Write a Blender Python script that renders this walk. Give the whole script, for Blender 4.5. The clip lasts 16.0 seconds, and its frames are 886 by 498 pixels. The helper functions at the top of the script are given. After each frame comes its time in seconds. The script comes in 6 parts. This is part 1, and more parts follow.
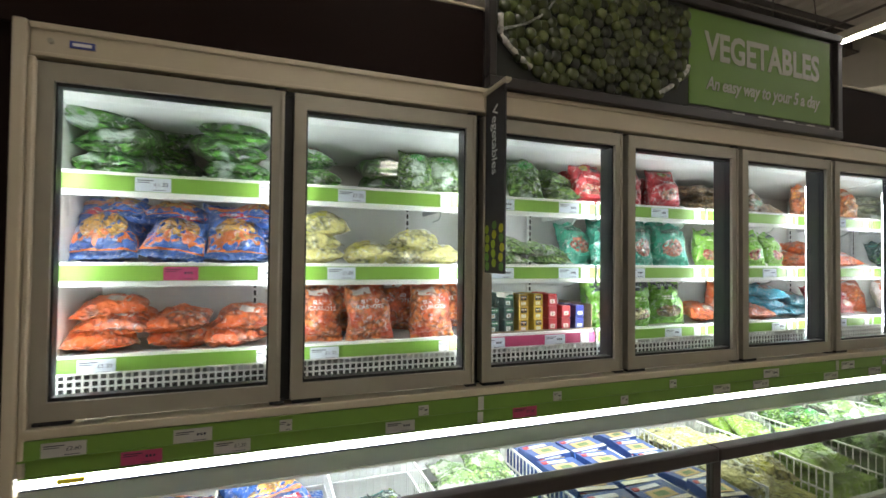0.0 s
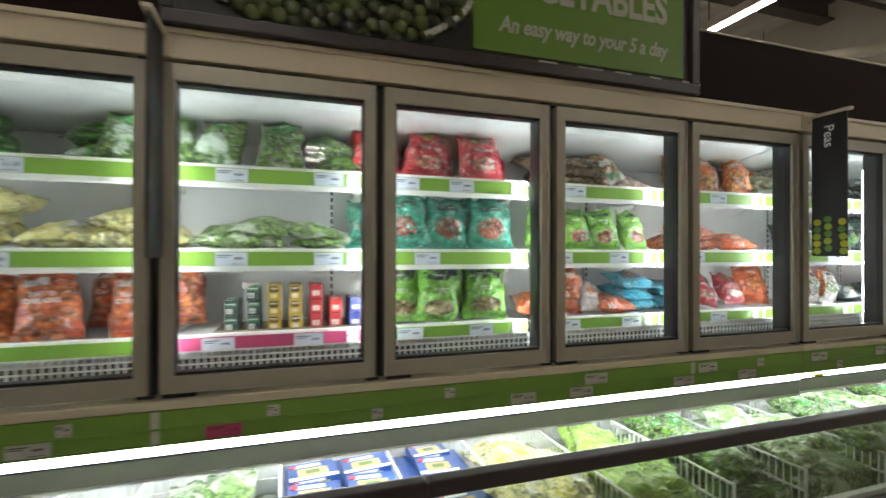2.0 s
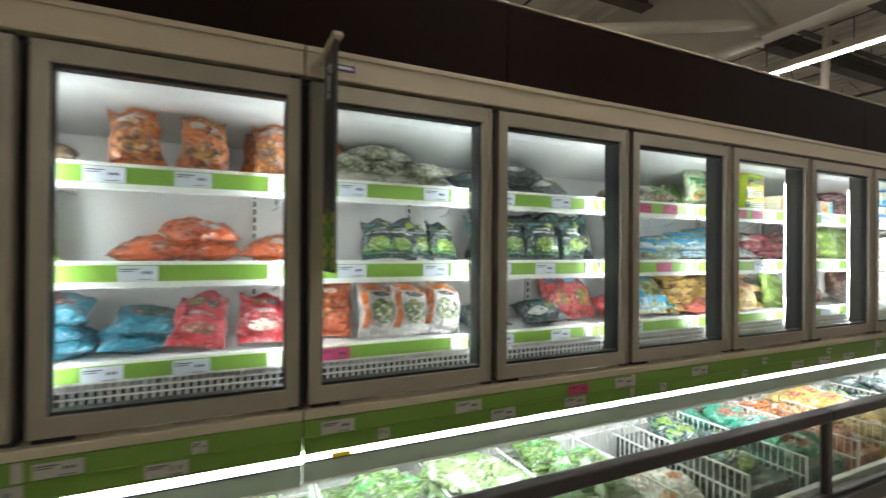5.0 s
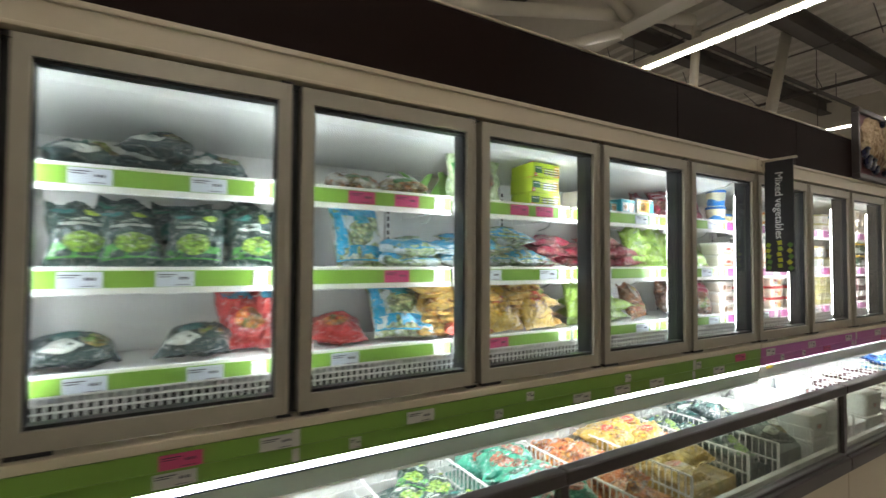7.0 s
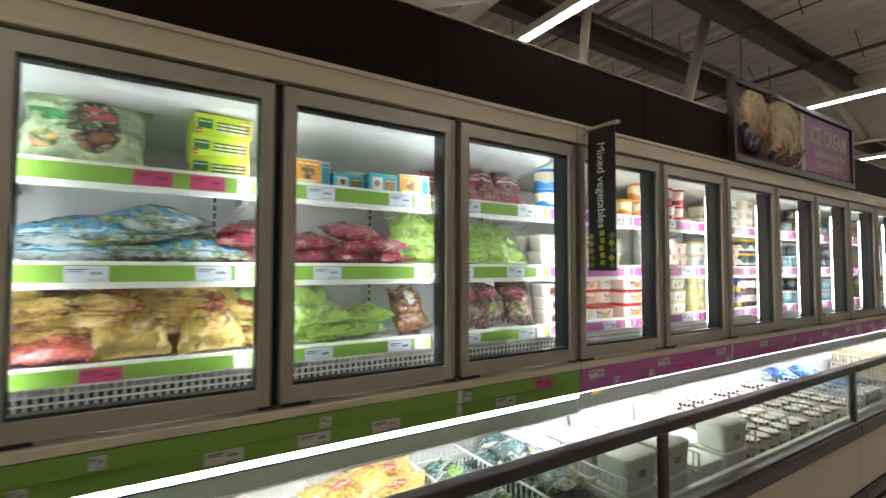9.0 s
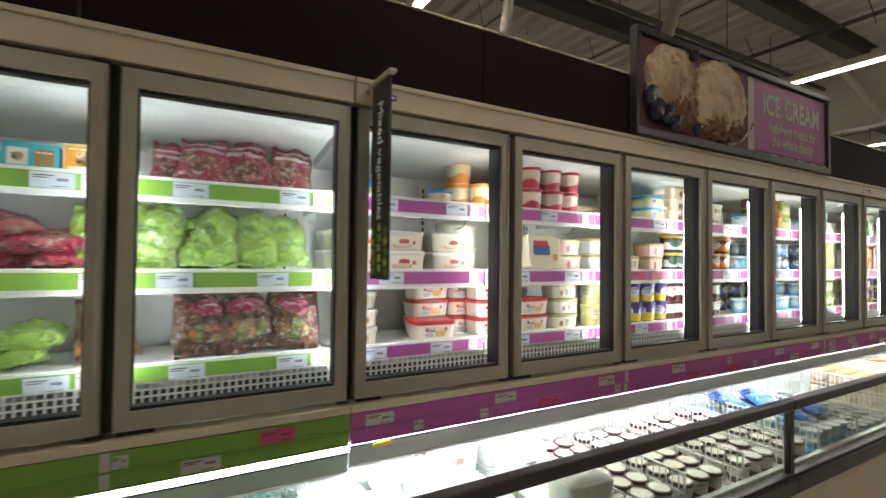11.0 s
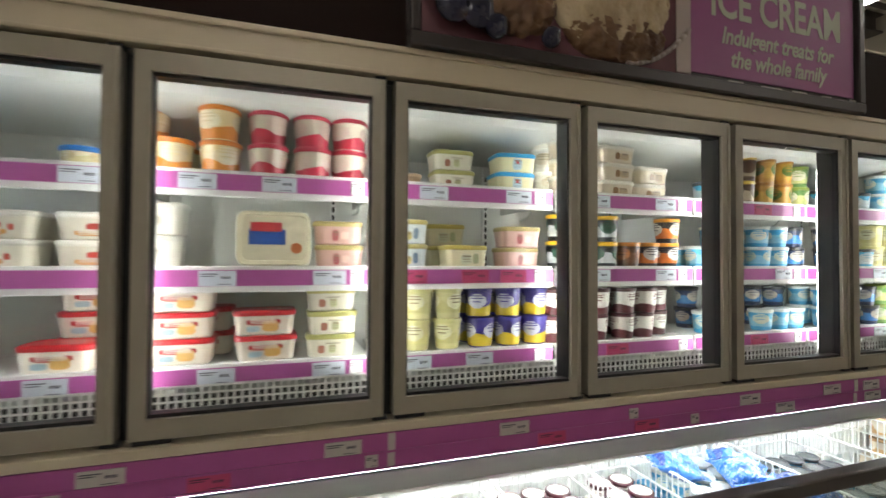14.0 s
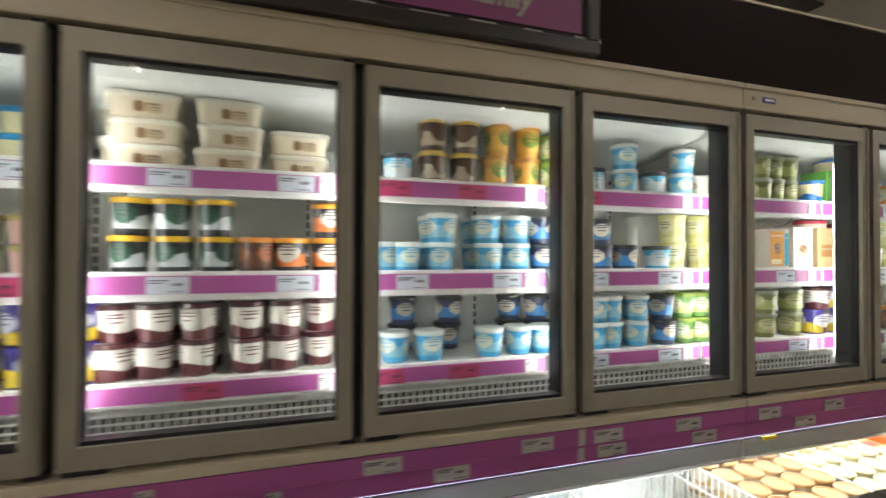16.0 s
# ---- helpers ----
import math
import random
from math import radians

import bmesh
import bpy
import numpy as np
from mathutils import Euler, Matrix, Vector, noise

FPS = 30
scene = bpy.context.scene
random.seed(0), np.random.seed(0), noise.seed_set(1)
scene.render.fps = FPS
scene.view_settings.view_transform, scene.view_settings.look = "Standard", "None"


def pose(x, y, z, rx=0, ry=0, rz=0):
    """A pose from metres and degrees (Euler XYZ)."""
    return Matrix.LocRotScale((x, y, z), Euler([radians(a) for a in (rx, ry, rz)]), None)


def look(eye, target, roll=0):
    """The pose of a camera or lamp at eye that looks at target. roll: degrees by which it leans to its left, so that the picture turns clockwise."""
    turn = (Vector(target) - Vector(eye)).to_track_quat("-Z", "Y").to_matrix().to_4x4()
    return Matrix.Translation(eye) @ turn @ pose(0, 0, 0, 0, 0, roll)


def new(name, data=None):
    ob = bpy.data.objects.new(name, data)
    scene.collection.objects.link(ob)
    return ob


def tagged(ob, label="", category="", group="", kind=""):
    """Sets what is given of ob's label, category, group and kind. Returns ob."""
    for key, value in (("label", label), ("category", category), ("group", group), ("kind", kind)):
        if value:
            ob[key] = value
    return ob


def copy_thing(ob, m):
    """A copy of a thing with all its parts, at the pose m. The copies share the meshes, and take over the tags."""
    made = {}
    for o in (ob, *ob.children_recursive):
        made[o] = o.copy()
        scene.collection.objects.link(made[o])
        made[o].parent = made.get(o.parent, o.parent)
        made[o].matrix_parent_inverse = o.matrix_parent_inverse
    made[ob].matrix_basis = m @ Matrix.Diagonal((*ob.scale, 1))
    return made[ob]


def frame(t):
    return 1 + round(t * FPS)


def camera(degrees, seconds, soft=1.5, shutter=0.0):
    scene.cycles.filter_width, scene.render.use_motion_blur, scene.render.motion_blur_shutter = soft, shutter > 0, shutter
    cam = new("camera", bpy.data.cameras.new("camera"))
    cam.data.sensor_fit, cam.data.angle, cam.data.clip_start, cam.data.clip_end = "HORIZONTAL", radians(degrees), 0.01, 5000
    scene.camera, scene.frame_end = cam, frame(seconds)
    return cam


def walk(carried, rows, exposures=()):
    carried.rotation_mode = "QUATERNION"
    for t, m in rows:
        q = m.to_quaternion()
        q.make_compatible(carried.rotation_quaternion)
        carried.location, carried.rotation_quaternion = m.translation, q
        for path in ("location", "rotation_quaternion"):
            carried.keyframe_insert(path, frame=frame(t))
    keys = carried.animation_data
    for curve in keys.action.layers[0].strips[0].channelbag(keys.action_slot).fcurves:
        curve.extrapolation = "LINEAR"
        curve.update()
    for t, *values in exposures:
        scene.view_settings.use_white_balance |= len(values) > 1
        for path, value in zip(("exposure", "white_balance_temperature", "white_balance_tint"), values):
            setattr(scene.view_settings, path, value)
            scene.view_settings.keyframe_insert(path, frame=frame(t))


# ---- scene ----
cam = camera(86.6, 16.0, shutter=0.5)
PATH = [
    (0, (0.577, -1.471, 1.525), (1.27, 0.404, 1.565), 0.6),
    (0.5, (0.72, -1.418, 1.523), (1.394, 0.465, 1.531), 0.5),
    (1, (0.984, -1.457, 1.519), (1.64, 0.433, 1.526), 0.3),
    (1.5, (1.29, -1.504, 1.524), (1.928, 0.391, 1.547), -0.0),
    (2, (1.597, -1.47, 1.495), (2.229, 0.428, 1.506), 0.1),
    (2.5, (1.963, -1.443, 1.512), (2.641, 0.439, 1.506), 0.1),
    (3, (2.326, -1.505, 1.527), (3.023, 0.369, 1.525), 0.1),
    (3.5, (2.639, -1.477, 1.516), (3.34, 0.396, 1.506), 0.3),
    (4, (2.992, -1.402, 1.547), (3.696, 0.469, 1.516), 0.7),
    (4.2, (3.108, -1.394, 1.54), (3.829, 0.471, 1.521), 0.7),
    (6.3, (4.248, -1.329, 1.537), (5.273, 0.388, 1.579), 0.3),
    (6.5, (4.365, -1.343, 1.542), (5.393, 0.372, 1.595), 0.3),
    (7, (4.687, -1.343, 1.52), (5.707, 0.377, 1.577), 0.3),
    (7.5, (5.025, -1.33, 1.526), (6.08, 0.368, 1.582), 0.3),
    (8, (5.347, -1.385, 1.51), (6.443, 0.286, 1.593), 0.3),
    (8.5, (5.636, -1.437, 1.487), (6.721, 0.24, 1.593), -0.0),
    (9, (5.926, -1.385, 1.486), (7.005, 0.297, 1.569), 0.1),
    (9.5, (6.223, -1.412, 1.469), (7.288, 0.278, 1.565), -0.1),
    (9.7, (6.328, -1.435, 1.463), (7.38, 0.261, 1.581), -0.4),
    (11.8, (7.394, -1.38, 1.575), (8.298, 0.404, 1.587), 1.1),
    (12, (7.475, -1.336, 1.547), (8.344, 0.465, 1.574), 0.9),
    (12.5, (7.706, -1.239, 1.548), (8.486, 0.603, 1.576), 0.7),
    (13, (7.956, -1.271, 1.539), (8.664, 0.599, 1.577), 0.4),
    (13.5, (8.216, -1.301, 1.549), (8.872, 0.589, 1.587), 0.3),
    (14, (8.483, -1.265, 1.528), (9.118, 0.631, 1.569), 0.3),
    (14.5, (8.752, -1.201, 1.521), (9.385, 0.695, 1.559), 0.3),
    (15, (9.076, -1.235, 1.53), (9.699, 0.665, 1.576), 0.2),
    (15.5, (9.426, -1.225, 1.528), (10.049, 0.675, 1.574), 0.1),
    (16, (9.842, -1.156, 1.547), (10.462, 0.745, 1.574), 0.2),
]
walk(cam, [(t, look(eye, target, roll)) for t, eye, target, roll in PATH])

# ---- world and lights ----
scene.view_settings.exposure = 1.0
world = bpy.data.worlds.new("shop_air")
world.use_nodes = True
world.node_tree.nodes["Background"].inputs[0].default_value = (0.9, 0.88, 0.84, 1)
world.node_tree.nodes["Background"].inputs[1].default_value = 0.03
scene.world = world
LED = 21.5          # vertical tubes on the mullions
CANOPY = 9.0       # tube over the chest
SHOP = 13.0         # overhead lines

P = 0.625          # pitch of the doors
DOORS = 30


# ---- materials ----
def mat(name, color, rough=0.5, metal=0.0, vary=0.12, scale=6.0, bump=0.0, bscale=60.0, coat=0.0, emit=0.0, spec=0.5, per_object=0.0):
    m = bpy.data.materials.new(name)
    m.use_nodes = True
    nt = m.node_tree
    b = nt.nodes["Principled BSDF"]
    b.inputs["Roughness"].default_value = rough
    b.inputs["Metallic"].default_value = metal
    b.inputs["Specular IOR Level"].default_value = spec
    b.inputs["Coat Weight"].default_value = coat
    b.inputs["Coat Roughness"].default_value = 0.15
    tc = nt.nodes.new("ShaderNodeTexCoord")
    n1 = nt.nodes.new("ShaderNodeTexNoise")
    n1.inputs["Scale"].default_value = scale
    n1.inputs["Detail"].default_value = 8
    n1.inputs["Roughness"].default_value = 0.65
    nt.links.new(tc.outputs["Object"], n1.inputs["Vector"])
    mix = nt.nodes.new("ShaderNodeMix")
    mix.data_type = "RGBA"
    lo = tuple(max(0, c * (1 - vary)) for c in color) + (1,)
    hi = tuple(min(1, c * (1 + vary)) for c in color) + (1,)
    mix.inputs[6].default_value, mix.inputs[7].default_value = lo, hi
    nt.links.new(n1.outputs["Fac"], mix.inputs[0])
    out = mix.outputs[2]
    if per_object:
        info = nt.nodes.new("ShaderNodeObjectInfo")
        hsv = nt.nodes.new("ShaderNodeHueSaturation")
        mr = nt.nodes.new("ShaderNodeMapRange")
        mr.inputs[3].default_value, mr.inputs[4].default_value = 1 - per_object, 1 + per_object
        nt.links.new(info.outputs["Random"], mr.inputs[0])
        nt.links.new(mr.outputs[0], hsv.inputs["Value"])
        nt.links.new(out, hsv.inputs["Color"])
        out = hsv.outputs[0]
    nt.links.new(out, b.inputs["Base Color"])
    rr = nt.nodes.new("ShaderNodeMapRange")
    rr.inputs[3].default_value, rr.inputs[4].default_value = max(0, rough - 0.08), min(1, rough + 0.1)
    nt.links.new(n1.outputs["Fac"], rr.inputs[0])
    nt.links.new(rr.outputs[0], b.inputs["Roughness"])
    if bump:
        n2 = nt.nodes.new("ShaderNodeTexNoise")
        n2.inputs["Scale"].default_value = bscale
        n2.inputs["Detail"].default_value = 4
        nt.links.new(tc.outputs["Object"], n2.inputs["Vector"])
        bp = nt.nodes.new("ShaderNodeBump")
        bp.inputs["Strength"].default_value = bump
        bp.inputs["Distance"].default_value = 0.01
        nt.links.new(n2.outputs["Fac"], bp.inputs["Height"])
        nt.links.new(bp.outputs[0], b.inputs["Normal"])
    if emit:
        b.inputs["Emission Color"].default_value = tuple(color) + (1,)
        b.inputs["Emission Strength"].default_value = emit
    return m


def glint_streaks(nt, vector, color, b):
    """Pale distorted streaks mixed into the bag colour, as painted highlights on the film."""
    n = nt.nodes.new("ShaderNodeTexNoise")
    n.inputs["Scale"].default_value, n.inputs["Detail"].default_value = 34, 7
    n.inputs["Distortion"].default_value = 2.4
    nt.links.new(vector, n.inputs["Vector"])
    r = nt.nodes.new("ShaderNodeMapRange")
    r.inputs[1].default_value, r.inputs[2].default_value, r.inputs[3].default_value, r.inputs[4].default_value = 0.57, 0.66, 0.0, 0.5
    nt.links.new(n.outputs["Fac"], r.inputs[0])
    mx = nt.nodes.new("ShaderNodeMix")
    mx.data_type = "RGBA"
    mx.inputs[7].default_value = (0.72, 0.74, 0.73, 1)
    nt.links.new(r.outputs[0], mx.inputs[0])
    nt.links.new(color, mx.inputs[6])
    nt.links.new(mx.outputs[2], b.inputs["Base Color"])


def food_mat(name, c1, c2, film, scale=45.0, cover=0.5, rough=0.3, bump=0.5, strand=1.0):
    """Frozen food behind printed or clear film: cells of two colours, patches of film colour, wrinkles."""
    m = bpy.data.materials.new(name)
    m.use_nodes = True
    nt = m.node_tree
    b = nt.nodes["Principled BSDF"]
    tc = nt.nodes.new("ShaderNodeTexCoord")
    info = nt.nodes.new("ShaderNodeObjectInfo")
    off = nt.nodes.new("ShaderNodeVectorMath")
    off.operation = "MULTIPLY_ADD"
    off.inputs[1].default_value = (1, 1, 1)
    comb = nt.nodes.new("ShaderNodeCombineXYZ")
    mul = nt.nodes.new("ShaderNodeMath")
    mul.operation = "MULTIPLY"
    mul.inputs[1].default_value = 17.0
    nt.links.new(info.outputs["Random"], mul.inputs[0])
    for a in range(3):
        nt.links.new(mul.outputs[0], comb.inputs[a])
    nt.links.new(tc.outputs["Object"], off.inputs[0])
    nt.links.new(comb.outputs[0], off.inputs[2])
    v = nt.nodes.new("ShaderNodeTexVoronoi")
    v.inputs["Scale"].default_value = scale
    swirl = nt.nodes.new("ShaderNodeTexNoise")
    swirl.inputs["Scale"].default_value = 9
    nt.links.new(off.outputs[0], swirl.inputs["Vector"])
    bend = nt.nodes.new("ShaderNodeVectorMath")
    bend.operation = "MULTIPLY_ADD"
    bend.inputs[1].default_value = (0.12, 0.12, 0.12) if strand < 1 else (0.0, 0.0, 0.0)
    nt.links.new(swirl.outputs["Color"], bend.inputs[0])
    nt.links.new(off.outputs[0], bend.inputs[2])
    squash = nt.nodes.new("ShaderNodeVectorMath")
    squash.operation = "MULTIPLY"
    squash.inputs[1].default_value = (strand, 1, 1)
    nt.links.new(bend.outputs[0], squash.inputs[0])
    nt.links.new(squash.outputs[0], v.inputs["Vector"])
    sep = nt.nodes.new("ShaderNodeSeparateColor")
    nt.links.new(v.outputs["Color"], sep.inputs[0])
    m1 = nt.nodes.new("ShaderNodeMix")
    m1.data_type = "RGBA"
    m1.inputs[6].default_value, m1.inputs[7].default_value = (*c1, 1), (*c2, 1)
    nt.links.new(sep.outputs[0], m1.inputs[0])
    # Shade between the food pieces, painted into the colour at the cell edges.
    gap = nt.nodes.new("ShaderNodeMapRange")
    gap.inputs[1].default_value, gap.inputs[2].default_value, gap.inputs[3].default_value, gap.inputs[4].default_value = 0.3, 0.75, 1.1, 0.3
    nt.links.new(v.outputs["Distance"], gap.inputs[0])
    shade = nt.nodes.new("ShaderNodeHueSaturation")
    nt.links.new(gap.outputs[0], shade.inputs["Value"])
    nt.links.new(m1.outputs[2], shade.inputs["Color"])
    n = nt.nodes.new("ShaderNodeTexNoise")
    n.inputs["Scale"].default_value = 11
    n.inputs["Detail"].default_value = 3
    nt.links.new(off.outputs[0], n.inputs["Vector"])
    ramp = nt.nodes.new("ShaderNodeValToRGB")
    ramp.color_ramp.elements[0].position = max(0.02, cover - 0.04)
    ramp.color_ramp.elements[1].position = min(0.98, cover + 0.04)
    nt.links.new(n.outputs["Fac"], ramp.inputs[0])
    m2 = nt.nodes.new("ShaderNodeMix")
    m2.data_type = "RGBA"
    m2.inputs[7].default_value = (*film, 1)
    nt.links.new(ramp.outputs[0], m2.inputs[0])
    nt.links.new(shade.outputs[0], m2.inputs[6])
    glint_streaks(nt, off.outputs[0], m2.outputs[2], b)
    b.inputs["Roughness"].default_value = rough
    b.inputs["Coat Weight"].default_value = 0.7
    b.inputs["Coat Roughness"].default_value = 0.09
    add = nt.nodes.new("ShaderNodeMath")
    add.operation = "ADD"
    w = nt.nodes.new("ShaderNodeTexNoise")
    w.inputs["Scale"].default_value = 38
    w.inputs["Detail"].default_value = 5
    w.inputs["Distortion"].default_value = 1.2
    nt.links.new(off.outputs[0], w.inputs["Vector"])
    nt.links.new(w.outputs["Fac"], add.inputs[0])
    nt.links.new(v.outputs["Distance"], add.inputs[1])
    bp = nt.nodes.new("ShaderNodeBump")
    bp.inputs["Strength"].default_value = bump
    bp.inputs["Distance"].default_value = 0.028
    nt.links.new(add.outputs[0], bp.inputs["Height"])
    nt.links.new(bp.outputs[0], b.inputs["Normal"])
    return m


def film_mat(name, c):
    """Printed plastic film, creased and glossy."""
    m = bpy.data.materials.new(name)
    m.use_nodes = True
    nt = m.node_tree
    b = nt.nodes["Principled BSDF"]
    tc = nt.nodes.new("ShaderNodeTexCoord")
    n = nt.nodes.new("ShaderNodeTexNoise")
    n.inputs["Scale"].default_value, n.inputs["Detail"].default_value = 24, 7
    nt.links.new(tc.outputs["Object"], n.inputs["Vector"])
    ramp = nt.nodes.new("ShaderNodeValToRGB")
    ramp.color_ramp.elements[0].position, ramp.color_ramp.elements[1].position = 0.36, 0.66
    ramp.color_ramp.elements[0].color = tuple(v * 0.62 for v in c) + (1,)
    ramp.color_ramp.elements[1].color = tuple(min(1, v * 1.15 + 0.02) for v in c) + (1,)
    nt.links.new(n.outputs["Fac"], ramp.inputs[0])
    info = nt.nodes.new("ShaderNodeObjectInfo")
    hsv = nt.nodes.new("ShaderNodeHueSaturation")
    mr = nt.nodes.new("ShaderNodeMapRange")
    mr.inputs[3].default_value, mr.inputs[4].default_value = 0.85, 1.12
    nt.links.new(info.outputs["Random"], mr.inputs[0])
    nt.links.new(mr.outputs[0], hsv.inputs["Value"])
    nt.links.new(ramp.outputs[0], hsv.inputs["Color"])
    glint_streaks(nt, tc.outputs["Object"], hsv.outputs[0], b)
    b.inputs["Roughness"].default_value = 0.32
    b.inputs["Coat Weight"].default_value = 0.8
    b.inputs["Coat Roughness"].default_value = 0.1
    r = nt.nodes.new("ShaderNodeTexNoise")
    r.noise_type = "RIDGED_MULTIFRACTAL"
    r.inputs["Scale"].default_value, r.inputs["Detail"].default_value = 26, 5
    r.inputs["Distortion"].default_value = 1.2
    nt.links.new(tc.outputs["Object"], r.inputs["Vector"])
    bp = nt.nodes.new("ShaderNodeBump")
    bp.inputs["Strength"].default_value, bp.inputs["Distance"].default_value = 1.0, 0.022
    nt.links.new(r.outputs["Fac"], bp.inputs["Height"])
    nt.links.new(bp.outputs[0], b.inputs["Normal"])
    return m


def glass_mat(name, rough=0.0, tint=(0.95, 0.97, 0.96)):
    """Thin pane: clear, with a mirror coat that grows towards grazing."""
    m = bpy.data.materials.new(name)
    m.use_nodes = True
    nt = m.node_tree
    nt.nodes.remove(nt.nodes["Principled BSDF"])
    out = nt.nodes["Material Output"]
    t = nt.nodes.new("ShaderNodeBsdfTransparent")
    t.inputs[0].default_value = (*tint, 1)
    g = nt.nodes.new("ShaderNodeBsdfGlossy")
    g.inputs["Roughness"].default_value = rough
    f = nt.nodes.new("ShaderNodeLayerWeight")
    f.inputs[0].default_value = 0.5
    pw = nt.nodes.new("ShaderNodeMath")
    pw.operation = "POWER"
    pw.inputs[1].default_value = 5
    ma = nt.nodes.new("ShaderNodeMath")
    ma.operation = "MULTIPLY_ADD"
    ma.inputs[1].default_value, ma.inputs[2].default_value = 0.9, 0.03
    nt.links.new(f.outputs["Facing"], pw.inputs[0])
    nt.links.new(pw.outputs[0], ma.inputs[0])
    mx = nt.nodes.new("ShaderNodeMixShader")
    nt.links.new(ma.outputs[0], mx.inputs[0])
    nt.links.new(t.outputs[0], mx.inputs[1])
    nt.links.new(g.outputs[0], mx.inputs[2])
    nt.links.new(mx.outputs[0], out.inputs[0])
    return m


CREAM = mat("cream_enamel", (0.54, 0.47, 0.345), 0.4, vary=0.08, scale=3, bump=0.02)
ALU = mat("champagne_aluminium", (0.37, 0.34, 0.275), 0.42, 0.3, vary=0.1, scale=14, bump=0.02, bscale=200)
BLACK = mat("black_gasket", (0.012, 0.013, 0.015), 0.35, vary=0.3)
LINER = mat("white_freezer_liner", (0.78, 0.79, 0.76), 0.28, vary=0.06, scale=5, bump=0.02)
DUCT = mat("grey_duct_enamel", (0.64, 0.66, 0.63), 0.45, vary=0.06, scale=4)
SHELFW = mat("white_shelf_enamel", (0.84, 0.85, 0.83), 0.35, vary=0.04, scale=8)
WIRE = mat("white_coated_wire", (0.82, 0.82, 0.8), 0.4, vary=0.06)
FASCIA = mat("dark_brown_laminate", (0.016, 0.009, 0.0075), 0.62, vary=0.3, scale=1.5, bump=0.015, bscale=8, spec=0.06)
FRAMEB = mat("dark_bronze_frame", (0.03, 0.024, 0.022), 0.4, vary=0.2)
RAIL = mat("dark_brown_rail", (0.028, 0.02, 0.018), 0.32, vary=0.25, scale=4)
GREEN = mat("green_price_strip", (0.22, 0.42, 0.06), 0.35, vary=0.1, scale=4)
PURPLE = mat("purple_price_strip", (0.44, 0.10, 0.34), 0.35, vary=0.1, scale=4)
RAILG = mat("green_price_rail", (0.17, 0.30, 0.05), 0.35, vary=0.12, scale=4)
RAILP = mat("purple_price_rail", (0.38, 0.085, 0.28), 0.35, vary=0.12, scale=4)
PINKT = mat("crimson_offer_ticket", (0.52, 0.06, 0.16), 0.45, vary=0.1)
TICKET = mat("pale_blue_ticket", (0.66, 0.72, 0.80), 0.5, vary=0.05)
INK = mat("dark_ink", (0.03, 0.03, 0.06), 0.6)
WHITEINK = mat("white_print", (0.85, 0.85, 0.83), 0.5, vary=0.05)
PALEINK = mat("cream_print", (0.42, 0.42, 0.33), 0.5, vary=0.05)
YELLOW = mat("yellow_sticker", (0.85, 0.65, 0.03), 0.5)
BLUEST = mat("blue_label", (0.05, 0.07, 0.28), 0.45)
GREYP = mat("grey_green_panel", (0.42, 0.47, 0.44), 0.3, vary=0.06)
TUBE = mat("led_diffuser", (0.90, 0.94, 1.0), 0.5, vary=0.0, emit=LED * 1.05)
TUBEC = mat("canopy_diffuser", (0.92, 0.97, 1.0), 0.5, vary=0.0, emit=CANOPY)
TUBEW = mat("warm_led_diffuser", (1.0, 0.98, 0.94), 0.5, vary=0.0, emit=LED * 0.74)
TUBEB = mat("bright_soffit_diffuser", (0.95, 0.99, 1.0), 0.5, vary=0.0, emit=CANOPY * 1.9)
SHOPT = mat("ceiling_led", (1.0, 0.94, 0.87), 0.5, vary=0.0, emit=SHOP)
GLASS = glass_mat("door_glass")
GLASSC = glass_mat("chest_glass", tint=(0.74, 0.76, 0.70))
CLEAR = glass_mat("clear_plastic", 0.1)
DECK = mat("galvanised_deck", (0.80, 0.76, 0.68), 0.5, 0.0, vary=0.12, scale=2)
STEELD = mat("dark_steel_beam", (0.12, 0.105, 0.095), 0.55, vary=0.25)
STEELC = mat("cream_steel", (0.66, 0.61, 0.51), 0.45, vary=0.08)
FLOORM = mat("vinyl_floor_tile", (0.52, 0.48, 0.42), 0.3, vary=0.12, scale=9, per_object=0.06)
GROUT = mat("floor_joint", (0.16, 0.14, 0.12), 0.7)
WALLP = mat("shop_wall_paint", (0.50, 0.46, 0.38), 0.7, vary=0.08)
SIGNB = mat("black_sign", (0.018, 0.016, 0.018), 0.45, vary=0.2)
BOARDG = mat("green_board", (0.12, 0.23, 0.025), 0.5, vary=0.06)
BOARDP = mat("purple_board", (0.27, 0.065, 0.20), 0.5, vary=0.06)


# ---- mesh helpers ----
def part(name, bm, material, parent=None, label="", smooth=False):
    me = bpy.data.meshes.new(name)
    bm.to_mesh(me)
    bm.free()
    me.materials.append(material)
    if smooth:
        me.polygons.foreach_set("use_smooth", [True] * len(me.polygons))
    ob = new(name, me)
    if parent is not None:
        ob.parent = parent
    if label:
        ob["label"] = label
    return ob


def same(ob, parent, m):
    """Another object on the same mesh under a thing."""
    o = ob.copy()
    scene.collection.objects.link(o)
    o.parent = parent
    o.matrix_basis = m
    return o


def box(bm, x0, x1, y0, y1, z0, z1):
    v = [bm.verts.new((x, y, z)) for x in (x0, x1) for y in (y0, y1) for z in (z0, z1)]
    for q in ((0, 1, 3, 2), (4, 6, 7, 5), (0, 4, 5, 1), (2, 3, 7, 6), (0, 2, 6, 4), (1, 5, 7, 3)):
        bm.faces.new([v[a] for a in q])
    return bm


